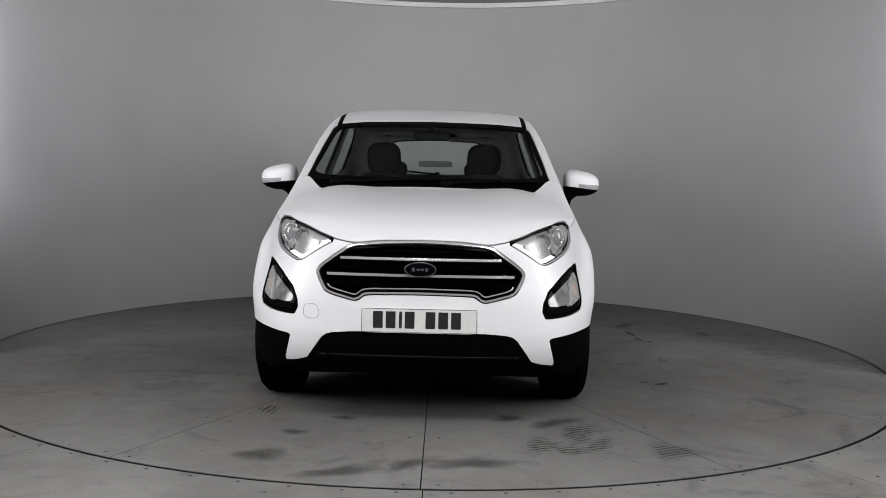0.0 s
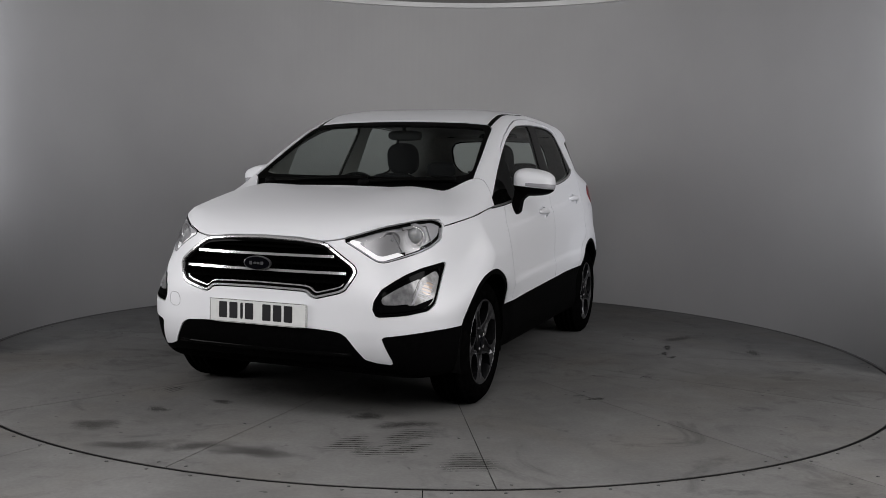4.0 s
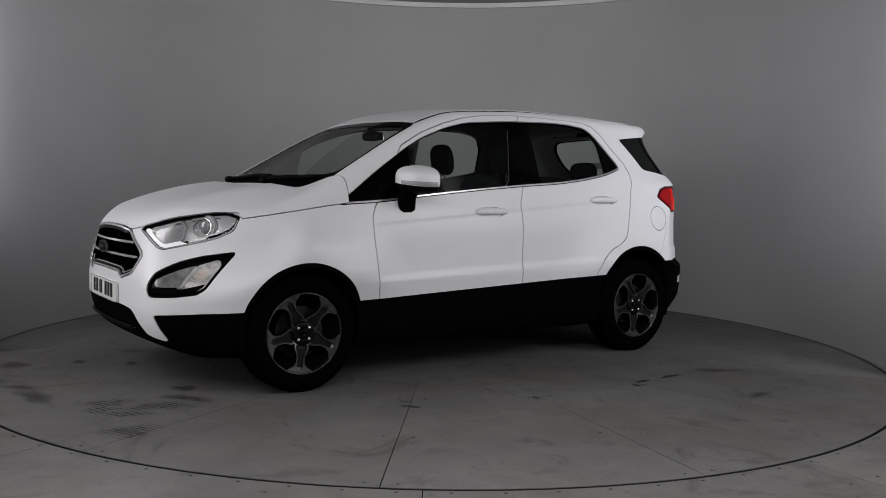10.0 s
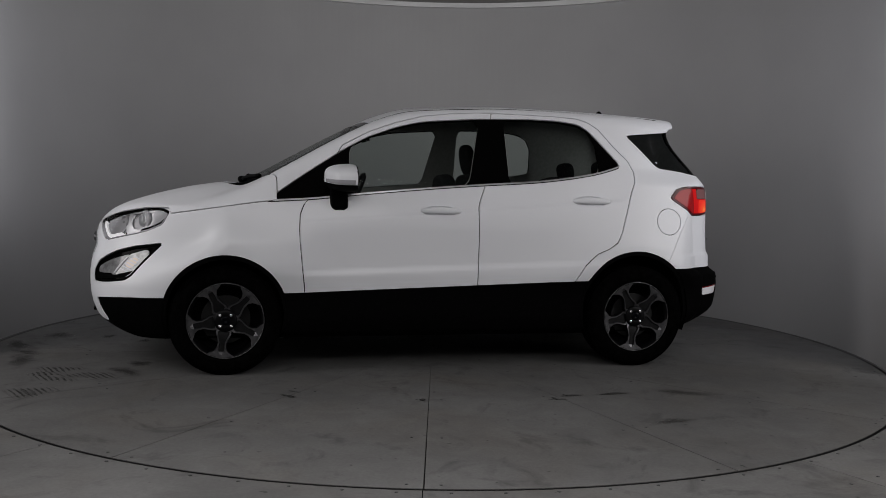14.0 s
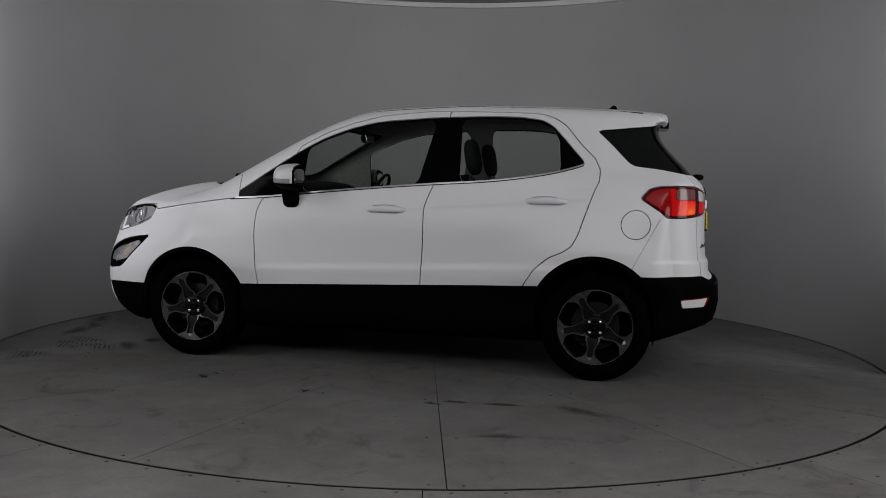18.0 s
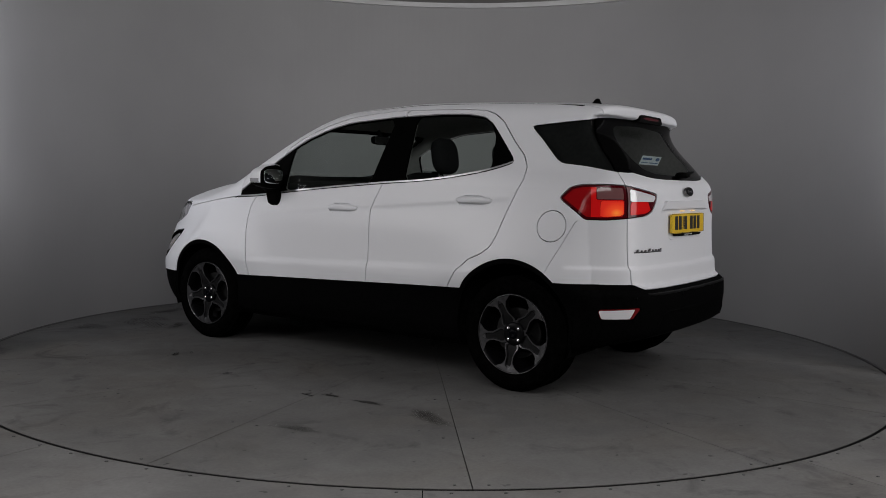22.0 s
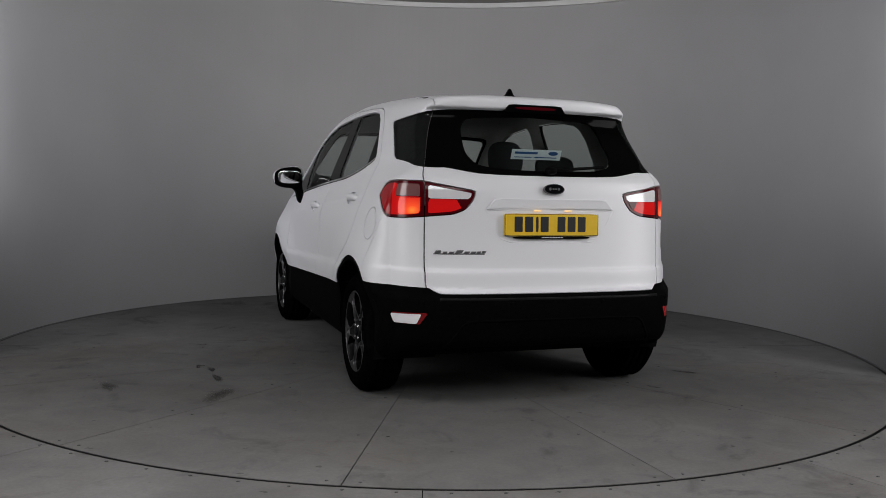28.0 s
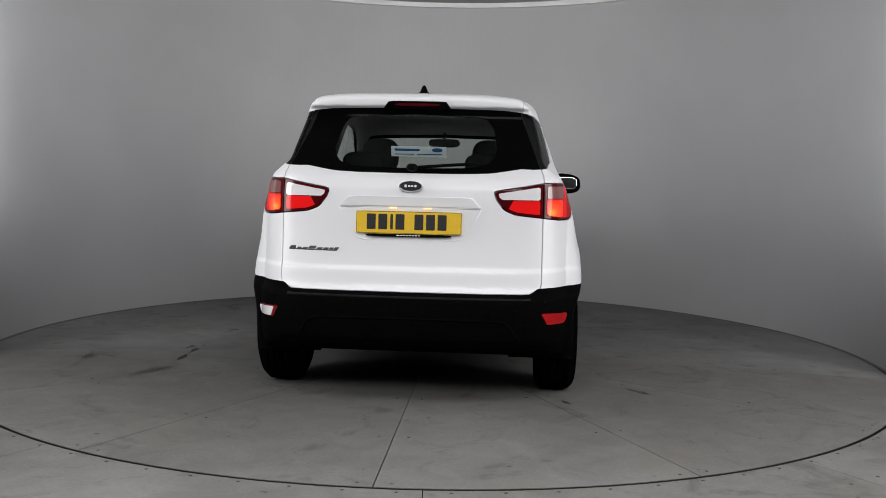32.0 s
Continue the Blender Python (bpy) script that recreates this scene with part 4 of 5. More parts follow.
# ---- wheels ----
def build_wheel():
    hub = mesh_object("wheel", *lathe([(0.2165, 0.0), (0.223, -0.004), (0.2275, -0.012), (0.223, -0.022), (0.208, -0.030), (0.200, -0.10), (0.20, -0.17), (0.03, -0.17), (0.03, -0.13), (0.188, -0.12), (0.196, -0.06), (0.202, -0.02), (0.210, -0.004)], 72), RIM_DARK, car, True)
    tyre = [(0.221, -0.006), (0.231, 0.006), (0.250, 0.013), (0.272, 0.012), (0.292, 0.004), (0.306, -0.010), (0.3145, -0.024)]
    for a, b in ((-0.024, -0.052), (-0.060, -0.092), (-0.100, -0.132), (-0.140, -0.168)):
        tyre += [(0.318, a), (0.318, b), (0.310, b), (0.310, b - 0.008)]
    tyre[-2:] = []
    tyre += [(0.3145, -0.170), (0.306, -0.186), (0.270, -0.205), (0.232, -0.198), (0.215, -0.18)]
    mesh_object("tyre", *lathe(tyre, 96), RUBBER, hub, True, "black rubber tyre")
    mesh_object("rim_lip", *lathe([(0.2135, 0.0), (0.2150, 0.0022), (0.2172, 0.0022), (0.2185, 0.0), (0.2172, -0.004), (0.2150, -0.004)], 72), ALLOY, hub, True, "thin machined rim edge")
    for k in range(5):
        a0 = 2 * math.pi * k / 5 - math.pi / 2
        bm = bmesh.new()
        # one spoke: joined to its neighbours round the hub, narrow half way, a solid wedge at the rim; machined ridges either side of a sunk dark groove
        rs = (0.050, 0.074, 0.090, 0.104, 0.130, 0.158, 0.182, 0.200, 0.2145)
        half = (0.628, 0.622, 0.50, 0.33, 0.185, 0.165, 0.215, 0.32, 0.375)
        groove = (0.0, 0.45, 0.36, 0.235, 0.120, 0.105, 0.08, 0.0, 0.0)
        x = (-0.022, -0.016, -0.012, -0.010, -0.008, -0.006, -0.004, -0.0015, 0.0)
        rows = []
        for r, h, g, xx in zip(rs, half, groove, x):
            sink = min(0.011, g * 0.12)
            e = 0.0018 / r
            cols = [(-h, xx - 0.040), (-h, xx - 0.003), (-h + e, xx), (-g - e, xx), (-g, xx - sink), (g, xx - sink), (g + e, xx), (h - e, xx), (h, xx - 0.003), (h, xx - 0.040)]
            rows.append([bm.verts.new((d, r * math.cos(a0 + c), r * math.sin(a0 + c))) for c, d in cols])
        for j, (p, q) in enumerate(zip(rows, rows[1:])):
            for i in range(len(p) - 1):
                fc = bm.faces.new((p[i], q[i], q[i + 1], p[i + 1]))
                fc.material_index = 1 if i in (0, 8) else 2 if i == 4 and j < 6 else 0
        bmesh.ops.recalc_face_normals(bm, faces=bm.faces)
        sp = part("spoke", bm, ALLOY, hub)
        sp.data.materials.append(RIM_DARK)
        sp.data.materials.append(ALLOY_DARK)
    mesh_object("hub_boss", *lathe([(0.0005, -0.009), (0.056, -0.009), (0.064, -0.014), (0.068, -0.03), (0.068, -0.06), (0.0005, -0.06)], 48), RIM_DARK, hub, True)
    mesh_object("hub_cap", *lathe([(0.0005, -0.003), (0.024, -0.004), (0.028, -0.008), (0.028, -0.02), (0.0005, -0.02)], 32), BADGE_BLUE, hub, True, "dark round hub cap")
    for k in range(4):
        a = math.pi / 4 + k * math.pi / 2 + 0.15
        v, f = lathe([(0.0005, -0.006), (0.007, -0.007), (0.009, -0.010), (0.0095, -0.022), (0.0005, -0.022)], 12)
        v = [(p[0], p[1] + 0.044 * math.cos(a), p[2] + 0.044 * math.sin(a)) for p in v]
        mesh_object("lug_nut", v, f, CHROME, hub, True)
    bm = bmesh.new()
    bmesh.ops.create_cone(bm, cap_ends=True, segments=48, radius1=0.14, radius2=0.14, depth=0.012, matrix=pose(-0.075, 0, 0, 0, 90, 0))
    part("brake_disc", bm, STEEL, hub)
    return hub


wheel = build_wheel()
TRACK = 0.838
wheel.matrix_basis = pose(TRACK, WHEEL_F, AXLE, -8, 0, 0)
copy_thing(wheel, pose(TRACK + 0.014, WHEEL_R, AXLE, -8, 0, 0))
copy_thing(wheel, pose(-TRACK, WHEEL_F, AXLE, 40, 0, 180))
copy_thing(wheel, pose(-TRACK - 0.014, WHEEL_R, AXLE, 10, 0, 180))

# wheel wells and a dark inner shell behind the shut lines
for cy, cz, r in (ARCH_F, ARCH_R):
    for sx in (-1, 1):
        v, f = [], []
        n = 28
        for i in range(n + 1):
            a = math.pi * (-0.12 + 1.24 * i / n)
            for x in (0.50, 0.835):
                v.append((sx * x, cy + (r - 0.004) * math.cos(a), cz + (r - 0.004) * math.sin(a)))
        for i in range(n):
            f.append((2 * i, 2 * i + 1, 2 * i + 3, 2 * i + 2))
        c0 = len(v)
        v.append((sx * 0.50, cy, cz))
        f += [(2 * i, 2 * i + 2, c0) for i in range(n)]
        mesh_object("wheel_well", v, f, DARK, car, True)
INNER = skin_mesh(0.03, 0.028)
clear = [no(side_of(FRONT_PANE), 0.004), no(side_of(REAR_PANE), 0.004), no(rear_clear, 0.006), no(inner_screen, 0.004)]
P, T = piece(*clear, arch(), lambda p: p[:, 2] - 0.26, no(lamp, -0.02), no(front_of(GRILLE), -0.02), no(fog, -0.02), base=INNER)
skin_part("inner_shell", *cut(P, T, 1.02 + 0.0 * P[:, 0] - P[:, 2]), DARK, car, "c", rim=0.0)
skin_part("interior_trim", *cut(P, T, P[:, 2] - 1.02), INTERIOR, car, "c", rim=0.0, label="grey interior trim and headlining")

# ---- lamps ----
ring = lambda field, a, b: (lambda p: np.minimum(field(p) - a, b - field(p)))
uz = lambda p: ((p[:, 0] + p[:, 1] + 2.0) / math.sqrt(2), p[:, 2])
for m in (None, "r"):
    s = 1 if m is None else -1
    house = skin_part("headlight", *piece(lamp), LAMP_DARK, car, m, sink=0.032, rim=0.0, label="clear headlight with a bright light strip")
    brow_line = lambda p: p[:, 2] - 0.852 - 0.128 * (uz(p)[0] - 0.192)
    skin_part("headlight_rim", *piece(lambda p: lamp(p) - GAP, lambda p: 0.0045 - lamp(p), brow_line), GLOSS_BLACK, house, m, sink=0.001, rim=0.010)
    skin_part("lower_rim", *piece(lambda p: lamp(p) - 0.5 * GAP, lambda p: 0.0065 - lamp(p), lambda p: -brow_line(p)), LAMP_GREY, house, m, sink=0.001, rim=0.026)
    skin_part("lens", *piece(lambda p: lamp(p) - 0.006), CLEAR, house, m, sink=0.002, rim=0.0).visible_shadow = False
    skin_part("light_strip", *piece(lambda p: lamp(p) - 0.011, lambda p: 0.030 - lamp(p), lambda p: 0.60 - uz(p)[0], lambda p: 0.872 - 0.30 * np.maximum(uz(p)[0] - 0.24, 0) - p[:, 2]), DRL, house, m, sink=0.014, rim=0.01, label="white daytime light strip")
    skin_part("outer_strip", *piece(lambda p: lamp(p) - 0.012, lambda p: 0.024 - lamp(p), lambda p: uz(p)[0] - 0.49), REFLECT, house, m, sink=0.014, rim=0.01, label="pale light guide round the projector")
    skin_part("reflector", *piece(lambda p: lamp(p) - 0.032, lambda p: np.minimum(uz(p)[0] - 0.29, 0.485 - uz(p)[0] + 0.6 * (p[:, 2] - 0.87))), REFLECT, house, m, sink=0.024, rim=0.008)
    skin_part("bezel", *piece(lambda p: lamp(p) - 0.026, lambda p: uz(p)[0] - 0.450 + 0.5 * (p[:, 2] - 0.87), lambda p: np.maximum(np.hypot(uz(p)[0] - 0.553, p[:, 2] - 0.880) - 0.052, 0.50 - uz(p)[0])), REFLECT, house, m, sink=0.019, rim=0.012)
    skin_part("side_marker", *piece(lambda p: lamp(p) - 0.012, lambda p: uz(p)[0] - 0.636 - 0.25 * (0.9 - p[:, 2])), LAMP_GREY, house, m, sink=0.012, rim=0.012)
    c = on_skin((0.553 / math.sqrt(2) * 1 + 0.9, -2.0 + 0.553 * math.sqrt(2) - 0.553 / math.sqrt(2) - 0.9, 0.880), (-0.7071, 0.7071, 0))
    c = c + np.array([-0.022, 0.022, 0])
    c2 = on_skin((0.428 / math.sqrt(2) + 0.9, -2.0 + 0.428 * math.sqrt(2) - 0.428 / math.sqrt(2) - 0.9, 0.862), (-0.7071, 0.7071, 0))
    c2 = c2 + np.array([-0.020, 0.020, 0])
    look_out = Vector((0.45, -0.89, 0.05)).to_track_quat("Z", "Y").to_matrix().to_4x4()
    for nm, mat in (("projector", LENS_DARK), ("projector_ring", CHROME), ("projector_shroud", LAMP_GREY), ("beam_bowl", REFLECT), ("beam_bulb", LENS_DARK)):
        bm = bmesh.new()
        if nm == "beam_bulb":
            blob(bm, 0.011, 0.011, 0.016, Matrix.Translation(c2) @ look_out @ pose(0, 0, -0.008), 2.0, 20, 12)
        elif nm == "beam_bowl":
            v, f = lathe([(0.012, -0.022), (0.024, -0.016), (0.034, -0.006), (0.040, 0.004), (0.043, 0.004), (0.043, -0.03), (0.012, -0.03)], 36)
            vs = [bm.verts.new(Matrix.Translation(c2) @ look_out @ Vector((y, z, x))) for x, y, z in v]
            for q in f:
                bm.faces.new([vs[i] for i in q])
        elif nm == "projector":
            blob(bm, 0.038, 0.038, 0.022, Matrix.Translation(c) @ look_out, 2.0)
        else:
            prof = [(0.040, 0.006), (0.045, 0.002), (0.045, -0.02), (0.040, -0.02)] if nm == "projector_ring" else [(0.046, 0.0), (0.060, -0.012), (0.060, -0.03), (0.046, -0.03)]
            v, f = lathe(prof, 36)
            vs = [bm.verts.new(Matrix.Translation(c) @ look_out @ Vector((y, z, x))) for x, y, z in v]
            for q in f:
                bm.faces.new([vs[i] for i in q])
        if s < 0:
            for vv in bm.verts:
                vv.co.x = -vv.co.x
        bmesh.ops.recalc_face_normals(bm, faces=bm.faces)
        part(nm, bm, mat, house, smooth=True)
    # fog lamp nest
    nest = skin_part("fog_lamp", *piece(lambda p: fog(p) - GAP, no(corner_front(FOG_LENS, 0.018), 0), no(corner_front(TURN_LENS, 0.014), 0)), GLOSS_BLACK, car, m, sink=0.012, rim=0.02, label="fog lamp in a black surround")
    skin_part("surround", *piece(lambda p: fog(p) - GAP, lambda p: 0.011 - fog(p)), PLASTIC, nest, m, sink=0.001, rim=0.012)
    skin_part("fog_lens", *piece(corner_front(FOG_LENS, 0.017), no(corner_front(TURN_LENS, 0.013), 0.001)), FOG_GLASS, nest, m, sink=0.010, rim=0.01)
    turn_lens = skin_part("turn_lens", *piece(corner_front(TURN_LENS, 0.013)), LENS_RIB, nest, m, sink=0.006, rim=0.012, label="ribbed clear indicator lens")
    skin_part("amber_bulb", *piece(corner_front(TURN_LENS, -0.014), lambda p: 0.030 - np.hypot((uz(p)[0] - 0.585) * 0.8, p[:, 2] - 0.645)), AMBER, turn_lens, m, sink=0.0055, rim=0.0)
    for k in range(6):
        z1 = 0.592 + 0.018 * k
        skin_part("lens_rib", *piece(corner_front(TURN_LENS, -0.008), lambda p: p[:, 2] - z1 + 0.35 * (uz(p)[0] - 0.57), lambda p: z1 + 0.005 - p[:, 2] - 0.35 * (uz(p)[0] - 0.57)), LAMP_GREY, turn_lens, m, sink=0.0045, rim=0.001)
    skin_part("divider", *piece(lambda p: 0.006 - (uz(p)[0] - 0.505 - 0.62 * (p[:, 2] - 0.60)), lambda p: 0.006 + (uz(p)[0] - 0.505 - 0.62 * (p[:, 2] - 0.60)), corner_front(FOG, -0.03), lambda p: np.minimum(p[:, 2] - 0.578, 0.672 - p[:, 2])), LAMP_GREY, nest, m, sink=0.002, rim=0.01)
    skin_part("lower_shelf", *piece(corner_front(FOG, -0.018), lambda p: 0.572 + 0.25 * np.maximum(uz(p)[0] - 0.5, 0) - p[:, 2]), PLASTIC, nest, m, sink=0.004, rim=0.014)

    # tail lamp: outer part on the body, inner part on the tailgate
    vz = lambda p: ((p[:, 0] - p[:, 1] + 1.0) / math.sqrt(2), p[:, 2])
    for nm, cond in (("tail_lamp", lambda p: -gate_line(p) - 0.003), ("tailgate_lamp", lambda p: gate_line(p) - 0.003)):
        base = skin_part(nm, *piece(lambda p: tail(p) - GAP, cond), LAMP_RED_DARK, car, m, sink=0.001, rim=0.02, label="red and clear tail lamp, lit")
        inset = lambda p: np.minimum(tail(p), cond(p)) - 0.014
        if nm == "tail_lamp":
            white = lambda p: np.minimum(np.minimum(p[:, 2] - 1.066, 0.135 - vz(p)[0]), inset(p) - 0.002)
            red = lambda p: np.minimum(inset(p), -white(p) - 0.003)
            glow = lambda p: np.minimum(np.minimum(inset(p) - 0.003, 1.058 - p[:, 2]), 0.118 - vz(p)[0])
            outer = lambda p: vz(p)[0] - 0.165
            skin_part("outer_lens", *piece(red, outer), LAMP_RED_MID, base, m, sink=-0.002, rim=0.003, label="deep red outer lens")
            skin_part("red_lens", *piece(red, lambda p: -outer(p) - 0.001, lambda p: -glow(p) - 0.001), LAMP_RED, base, m, sink=-0.002, rim=0.003)
            skin_part("glowing_lens", *piece(glow), LAMP_GLOW, base, m, sink=-0.002, rim=0.003, label="lit orange-red lens")
        else:
            lim = 1.056
            white = lambda p: np.minimum(inset(p), p[:, 2] - lim)
            red = lambda p: np.minimum(inset(p), lim - 0.003 - p[:, 2])
            wedge = lambda p: p[:, 0] - 0.505 + 0.55 * (lim - p[:, 2])
            skin_part("red_lens", *piece(red, wedge), LAMP_RED, base, m, sink=-0.002, rim=0.003)
            skin_part("dark_red_lens", *piece(red, lambda p: -wedge(p) - 0.001), LAMP_RED_DARK, base, m, sink=-0.002, rim=0.003)
        skin_part("clear_lens", *piece(white), LAMP_ROSE if nm == "tail_lamp" else LAMP_WHITE, base, m, sink=-0.002, rim=0.003, label="clear reversing light lens")
    r = skin_part("rear_reflector", *piece(corner_rear(REFLECTOR, -0.001)), REFLECTOR_RED if s > 0 else LAMP_RED_MID, car, m, sink=0.004, rim=0.01, label="red rear reflector")
    if s > 0:
        skin_part("reversing_lens", *piece(corner_rear([(0.128, 0.487), (-0.062, 0.499), (-0.036, 0.449), (0.108, 0.444)])), LAMP_WHITE, r, m, sink=0.001, rim=0.002, label="clear reversing lamp lens")

# ---- grille ----
g_in = front_of(GRILLE)
grille = across("grille", [lambda p: g_in(p) - 0.010], GRILLE_BLACK, car, sink=0.055, rim=0.0, label="black grille with chrome bars")
across("grille_surround", [lambda p: g_in(p) - GAP, lambda p: 0.012 - g_in(p)], CHROME, grille, sink=-0.004, rim=0.014, label="chrome grille surround")
across("grille_lip", [lambda p: g_in(p) - 0.012, lambda p: 0.024 - g_in(p)], GLOSS_BLACK, grille, sink=0.006, rim=0.05)
for z0, half, th in ((0.789, 0.365, 0.006), (0.716, 0.425, 0.006)):
    across("grille_bar", [f_y(-3, -1.9), lambda p: p[:, 2] - z0 + th, lambda p: z0 + th - p[:, 2], lambda p: half - p[:, 0]], CHROME, grille, sink=0.004, rim=0.010, label="chrome grille bar")
across("grille_lower_bar", [lambda p: g_in(p) - 0.018, lambda p: 0.030 - g_in(p), lambda p: 0.672 - p[:, 2]], CHROME, grille, sink=0.010, rim=0.010)
for z0 in (0.835, 0.752, 0.676):
    across("grille_slat", [f_y(-3, -1.9), lambda p: p[:, 2] - z0 + 0.006, lambda p: z0 + 0.006 - p[:, 2], lambda p: g_in(p) - 0.02], GRILLE_BLACK, grille, sink=0.026, rim=0.02)
    for i in range(-9, 10):
        x0 = 0.045 * i + (0.022 if z0 == 0.752 else 0.0)
        if outline(np.array([abs(x0)]), np.array([z0]), GRILLE)[0] > 0.035:
            bm = bmesh.new()
            box(bm, 0.006, 0.012, 0.060, Matrix.Translation(front_point(x0, z0)) @ pose(0, 0.032, 0, 0, 18 if i % 2 else -18, 0), 0.0015, 1)
            part("mesh_rib", bm, GRILLE_BLACK, grille)


def badge(centre, m, w, h, parent):
    bm = bmesh.new()
    solid(bm, ellipse(w, h), 0.012, Matrix.Translation(centre) @ m, 0.003)
    b = part("badge", bm, SCRIPT, parent, "oval badge with a chrome rim", smooth=False)
    bm = bmesh.new()
    solid(bm, ellipse(w * 0.92, h * 0.88), 0.006, Matrix.Translation(centre) @ m @ Matrix.Translation((0, 0, 0.003)), 0.002)
    part("badge_field", bm, BADGE_BLUE, b)
    bm = bmesh.new()
    for i, (x, hh) in enumerate(((-0.42, 0.5), (-0.12, 0.3), (0.12, 0.3), (0.40, 0.45))):
        solid(bm, rect(w * 0.2, h * hh, 0.002), 0.002, Matrix.Translation(centre) @ m @ Matrix.Translation((x * w, 0, 0.0045)))
    part("badge_mark", bm, SCRIPT, b)


FRONT_M = Matrix(((1, 0, 0, 0), (0, 0, -1, 0), (0, 1, 0, 0), (0, 0, 0, 1)))
REAR_M = Matrix(((-1, 0, 0, 0), (0, 0, 1, 0), (0, 1, 0, 0), (0, 0, 0, 1)))
badge((0.0, -2.205, 0.746), FRONT_M, 0.072, 0.033, car)
badge((0.0, 1.785, 1.113), REAR_M @ pose(0, 0, 0, -12), 0.058, 0.027, car)


# ---- number plates: the characters stand as plain bars ----
def plate(centre, m, mat, label):
    bm = bmesh.new()
    solid(bm, rect(0.520, 0.111, 0.006), 0.009, Matrix.Translation(centre) @ m, 0.002)
    p = part("number_plate", bm, mat, car, label)
    for i, (x, w) in enumerate(zip((-0.185, -0.128, -0.084, -0.043, 0.050, 0.107, 0.164), (0.044, 0.044, 0.014, 0.044, 0.044, 0.044, 0.044))):
        bm = bmesh.new()
        solid(bm, rect(w, 0.076, 0.002), 0.002, Matrix.Translation(centre) @ m @ Matrix.Translation((x, 0.003, 0.001)))
        part("plate_bar", bm, PLATE_INK, p)
    bm = bmesh.new()
    for a, b, c, d in ((0, 0.0525, 0.516, 0.002), (0, -0.0525, 0.516, 0.002), (-0.257, 0, 0.002, 0.105), (0.257, 0, 0.002, 0.105)):
        solid(bm, [(a - c / 2, b - d / 2), (a + c / 2, b - d / 2), (a + c / 2, b + d / 2), (a - c / 2, b + d / 2)], 0.001, Matrix.Translation(centre) @ m @ Matrix.Translation((0, 0, 0.0008)))
    part("plate_border", bm, PLATE_INK, p)
    return p


plate((0.0, -2.2005, 0.515), FRONT_M, PLATE_WHITE, "white front number plate with black bars")
rear_plate = plate((0.006, 1.787, 0.934), REAR_M @ pose(0, 0, 0, -2), PLATE_YELLOW, "yellow rear number plate with black bars")
bm = bmesh.new()
solid(bm, rect(0.42, 0.016, 0.003), 0.012, Matrix.Translation((0.006, 1.789, 0.871)) @ REAR_M, 0.002)
part("plate_holder", bm, TRIM, rear_plate)
bm = bmesh.new()
for i in range(8):
    solid(bm, rect(0.012, 0.005, 0.001), 0.001, Matrix.Translation((0.006 + (i - 3.5) * 0.015, 1.7905, 0.871)) @ REAR_M)
part("holder_bars", bm, PLATE_WHITE, rear_plate)

# tailgate brow over the plate, with its two plate lamps
bm = bmesh.new()
solid(bm, rounded([(-0.355, -0.027), (0.355, -0.027), (0.305, 0.027), (-0.305, 0.027)], 2, 0.06), 0.05, Matrix.Translation((0.004, 1.7745, 1.034)) @ REAR_M @ pose(0, 0, 0, 6), 0.006)
brow = part("tailgate_grip", bm, PAINT, car, "white grip bar over the number plate")
for x in (-0.085, 0.085):
    bm = bmesh.new()
    box(bm, 0.036, 0.020, 0.006, pose(x, 1.774, 1.004), 0.002)
    part("plate_lamp", bm, PLATE_LAMP, brow, "small lit plate lamp")
for sx in (-1, 1):
    bm = bmesh.new()
    edge = [Vector(rear_point(0.004 + sx * x, z)) for x, z in ((0.352, 1.004), (0.325, 0.955), (0.296, 0.905), (0.270, 0.862), (0.225, 0.848), (0.16, 0.845))]
    tube(bm, [p + Vector((0, -0.0035, 0)) for p in edge], 0.006, 8)
    part("dish_edge", bm, PAINT, tailgate, smooth=True)
# model script, as plain chrome strokes
bm = bmesh.new()
for i, (x, w, h, dz) in enumerate(((0.595, 0.040, 0.022, 0), (0.562, 0.026, 0.014, -0.003), (0.532, 0.028, 0.014, -0.003), (0.494, 0.040, 0.022, 0.002), (0.456, 0.030, 0.015, -0.002), (0.424, 0.028, 0.015, -0.002), (0.396, 0.020, 0.015, -0.001), (0.370, 0.022, 0.018, 0))):
    q = rear_point(x - 0.005, 0.798 + dz)
    w, h = 1.28 * w, 0.66 * h
    solid(bm, [(-w * 0.42, -h / 2), (w * 0.28, -h / 2), (w * 0.48, h / 2), (-w * 0.22, h / 2)], 0.006, Matrix.Translation((x - 0.005, q[1] + 0.008, 0.798 + dz)) @ REAR_M @ pose(0, 0, 0, 0, 8, 0), 0.001)
tube(bm, [Vector(rear_point(x, 0.788)) + Vector((0, 0.002, 0)) for x in np.linspace(0.612, 0.362, 9)], 0.0032, 6)
part("model_script", bm, SCRIPT, car, "dark chrome model script on the tailgate")
# high stop lamp
bm = bmesh.new()
solid(bm, rounded([(-0.178, -0.022), (0.178, -0.022), (0.148, 0.020), (-0.148, 0.020)], 2, 0.08), 0.06, Matrix.Translation((0, 1.536, 1.527)) @ REAR_M @ pose(0, 0, 0, 4), 0.003)
stop = part("high_stop_lamp", bm, GLOSS_BLACK, car, "dark high stop lamp under the spoiler")
bm = bmesh.new()
solid(bm, rect(0.23, 0.015, 0.004), 0.01, Matrix.Translation((0, 1.5375, 1.529)) @ REAR_M @ pose(0, 0, 0, 4), 0.001)
part("stop_lens", bm, LAMP_RED_DARK, stop)


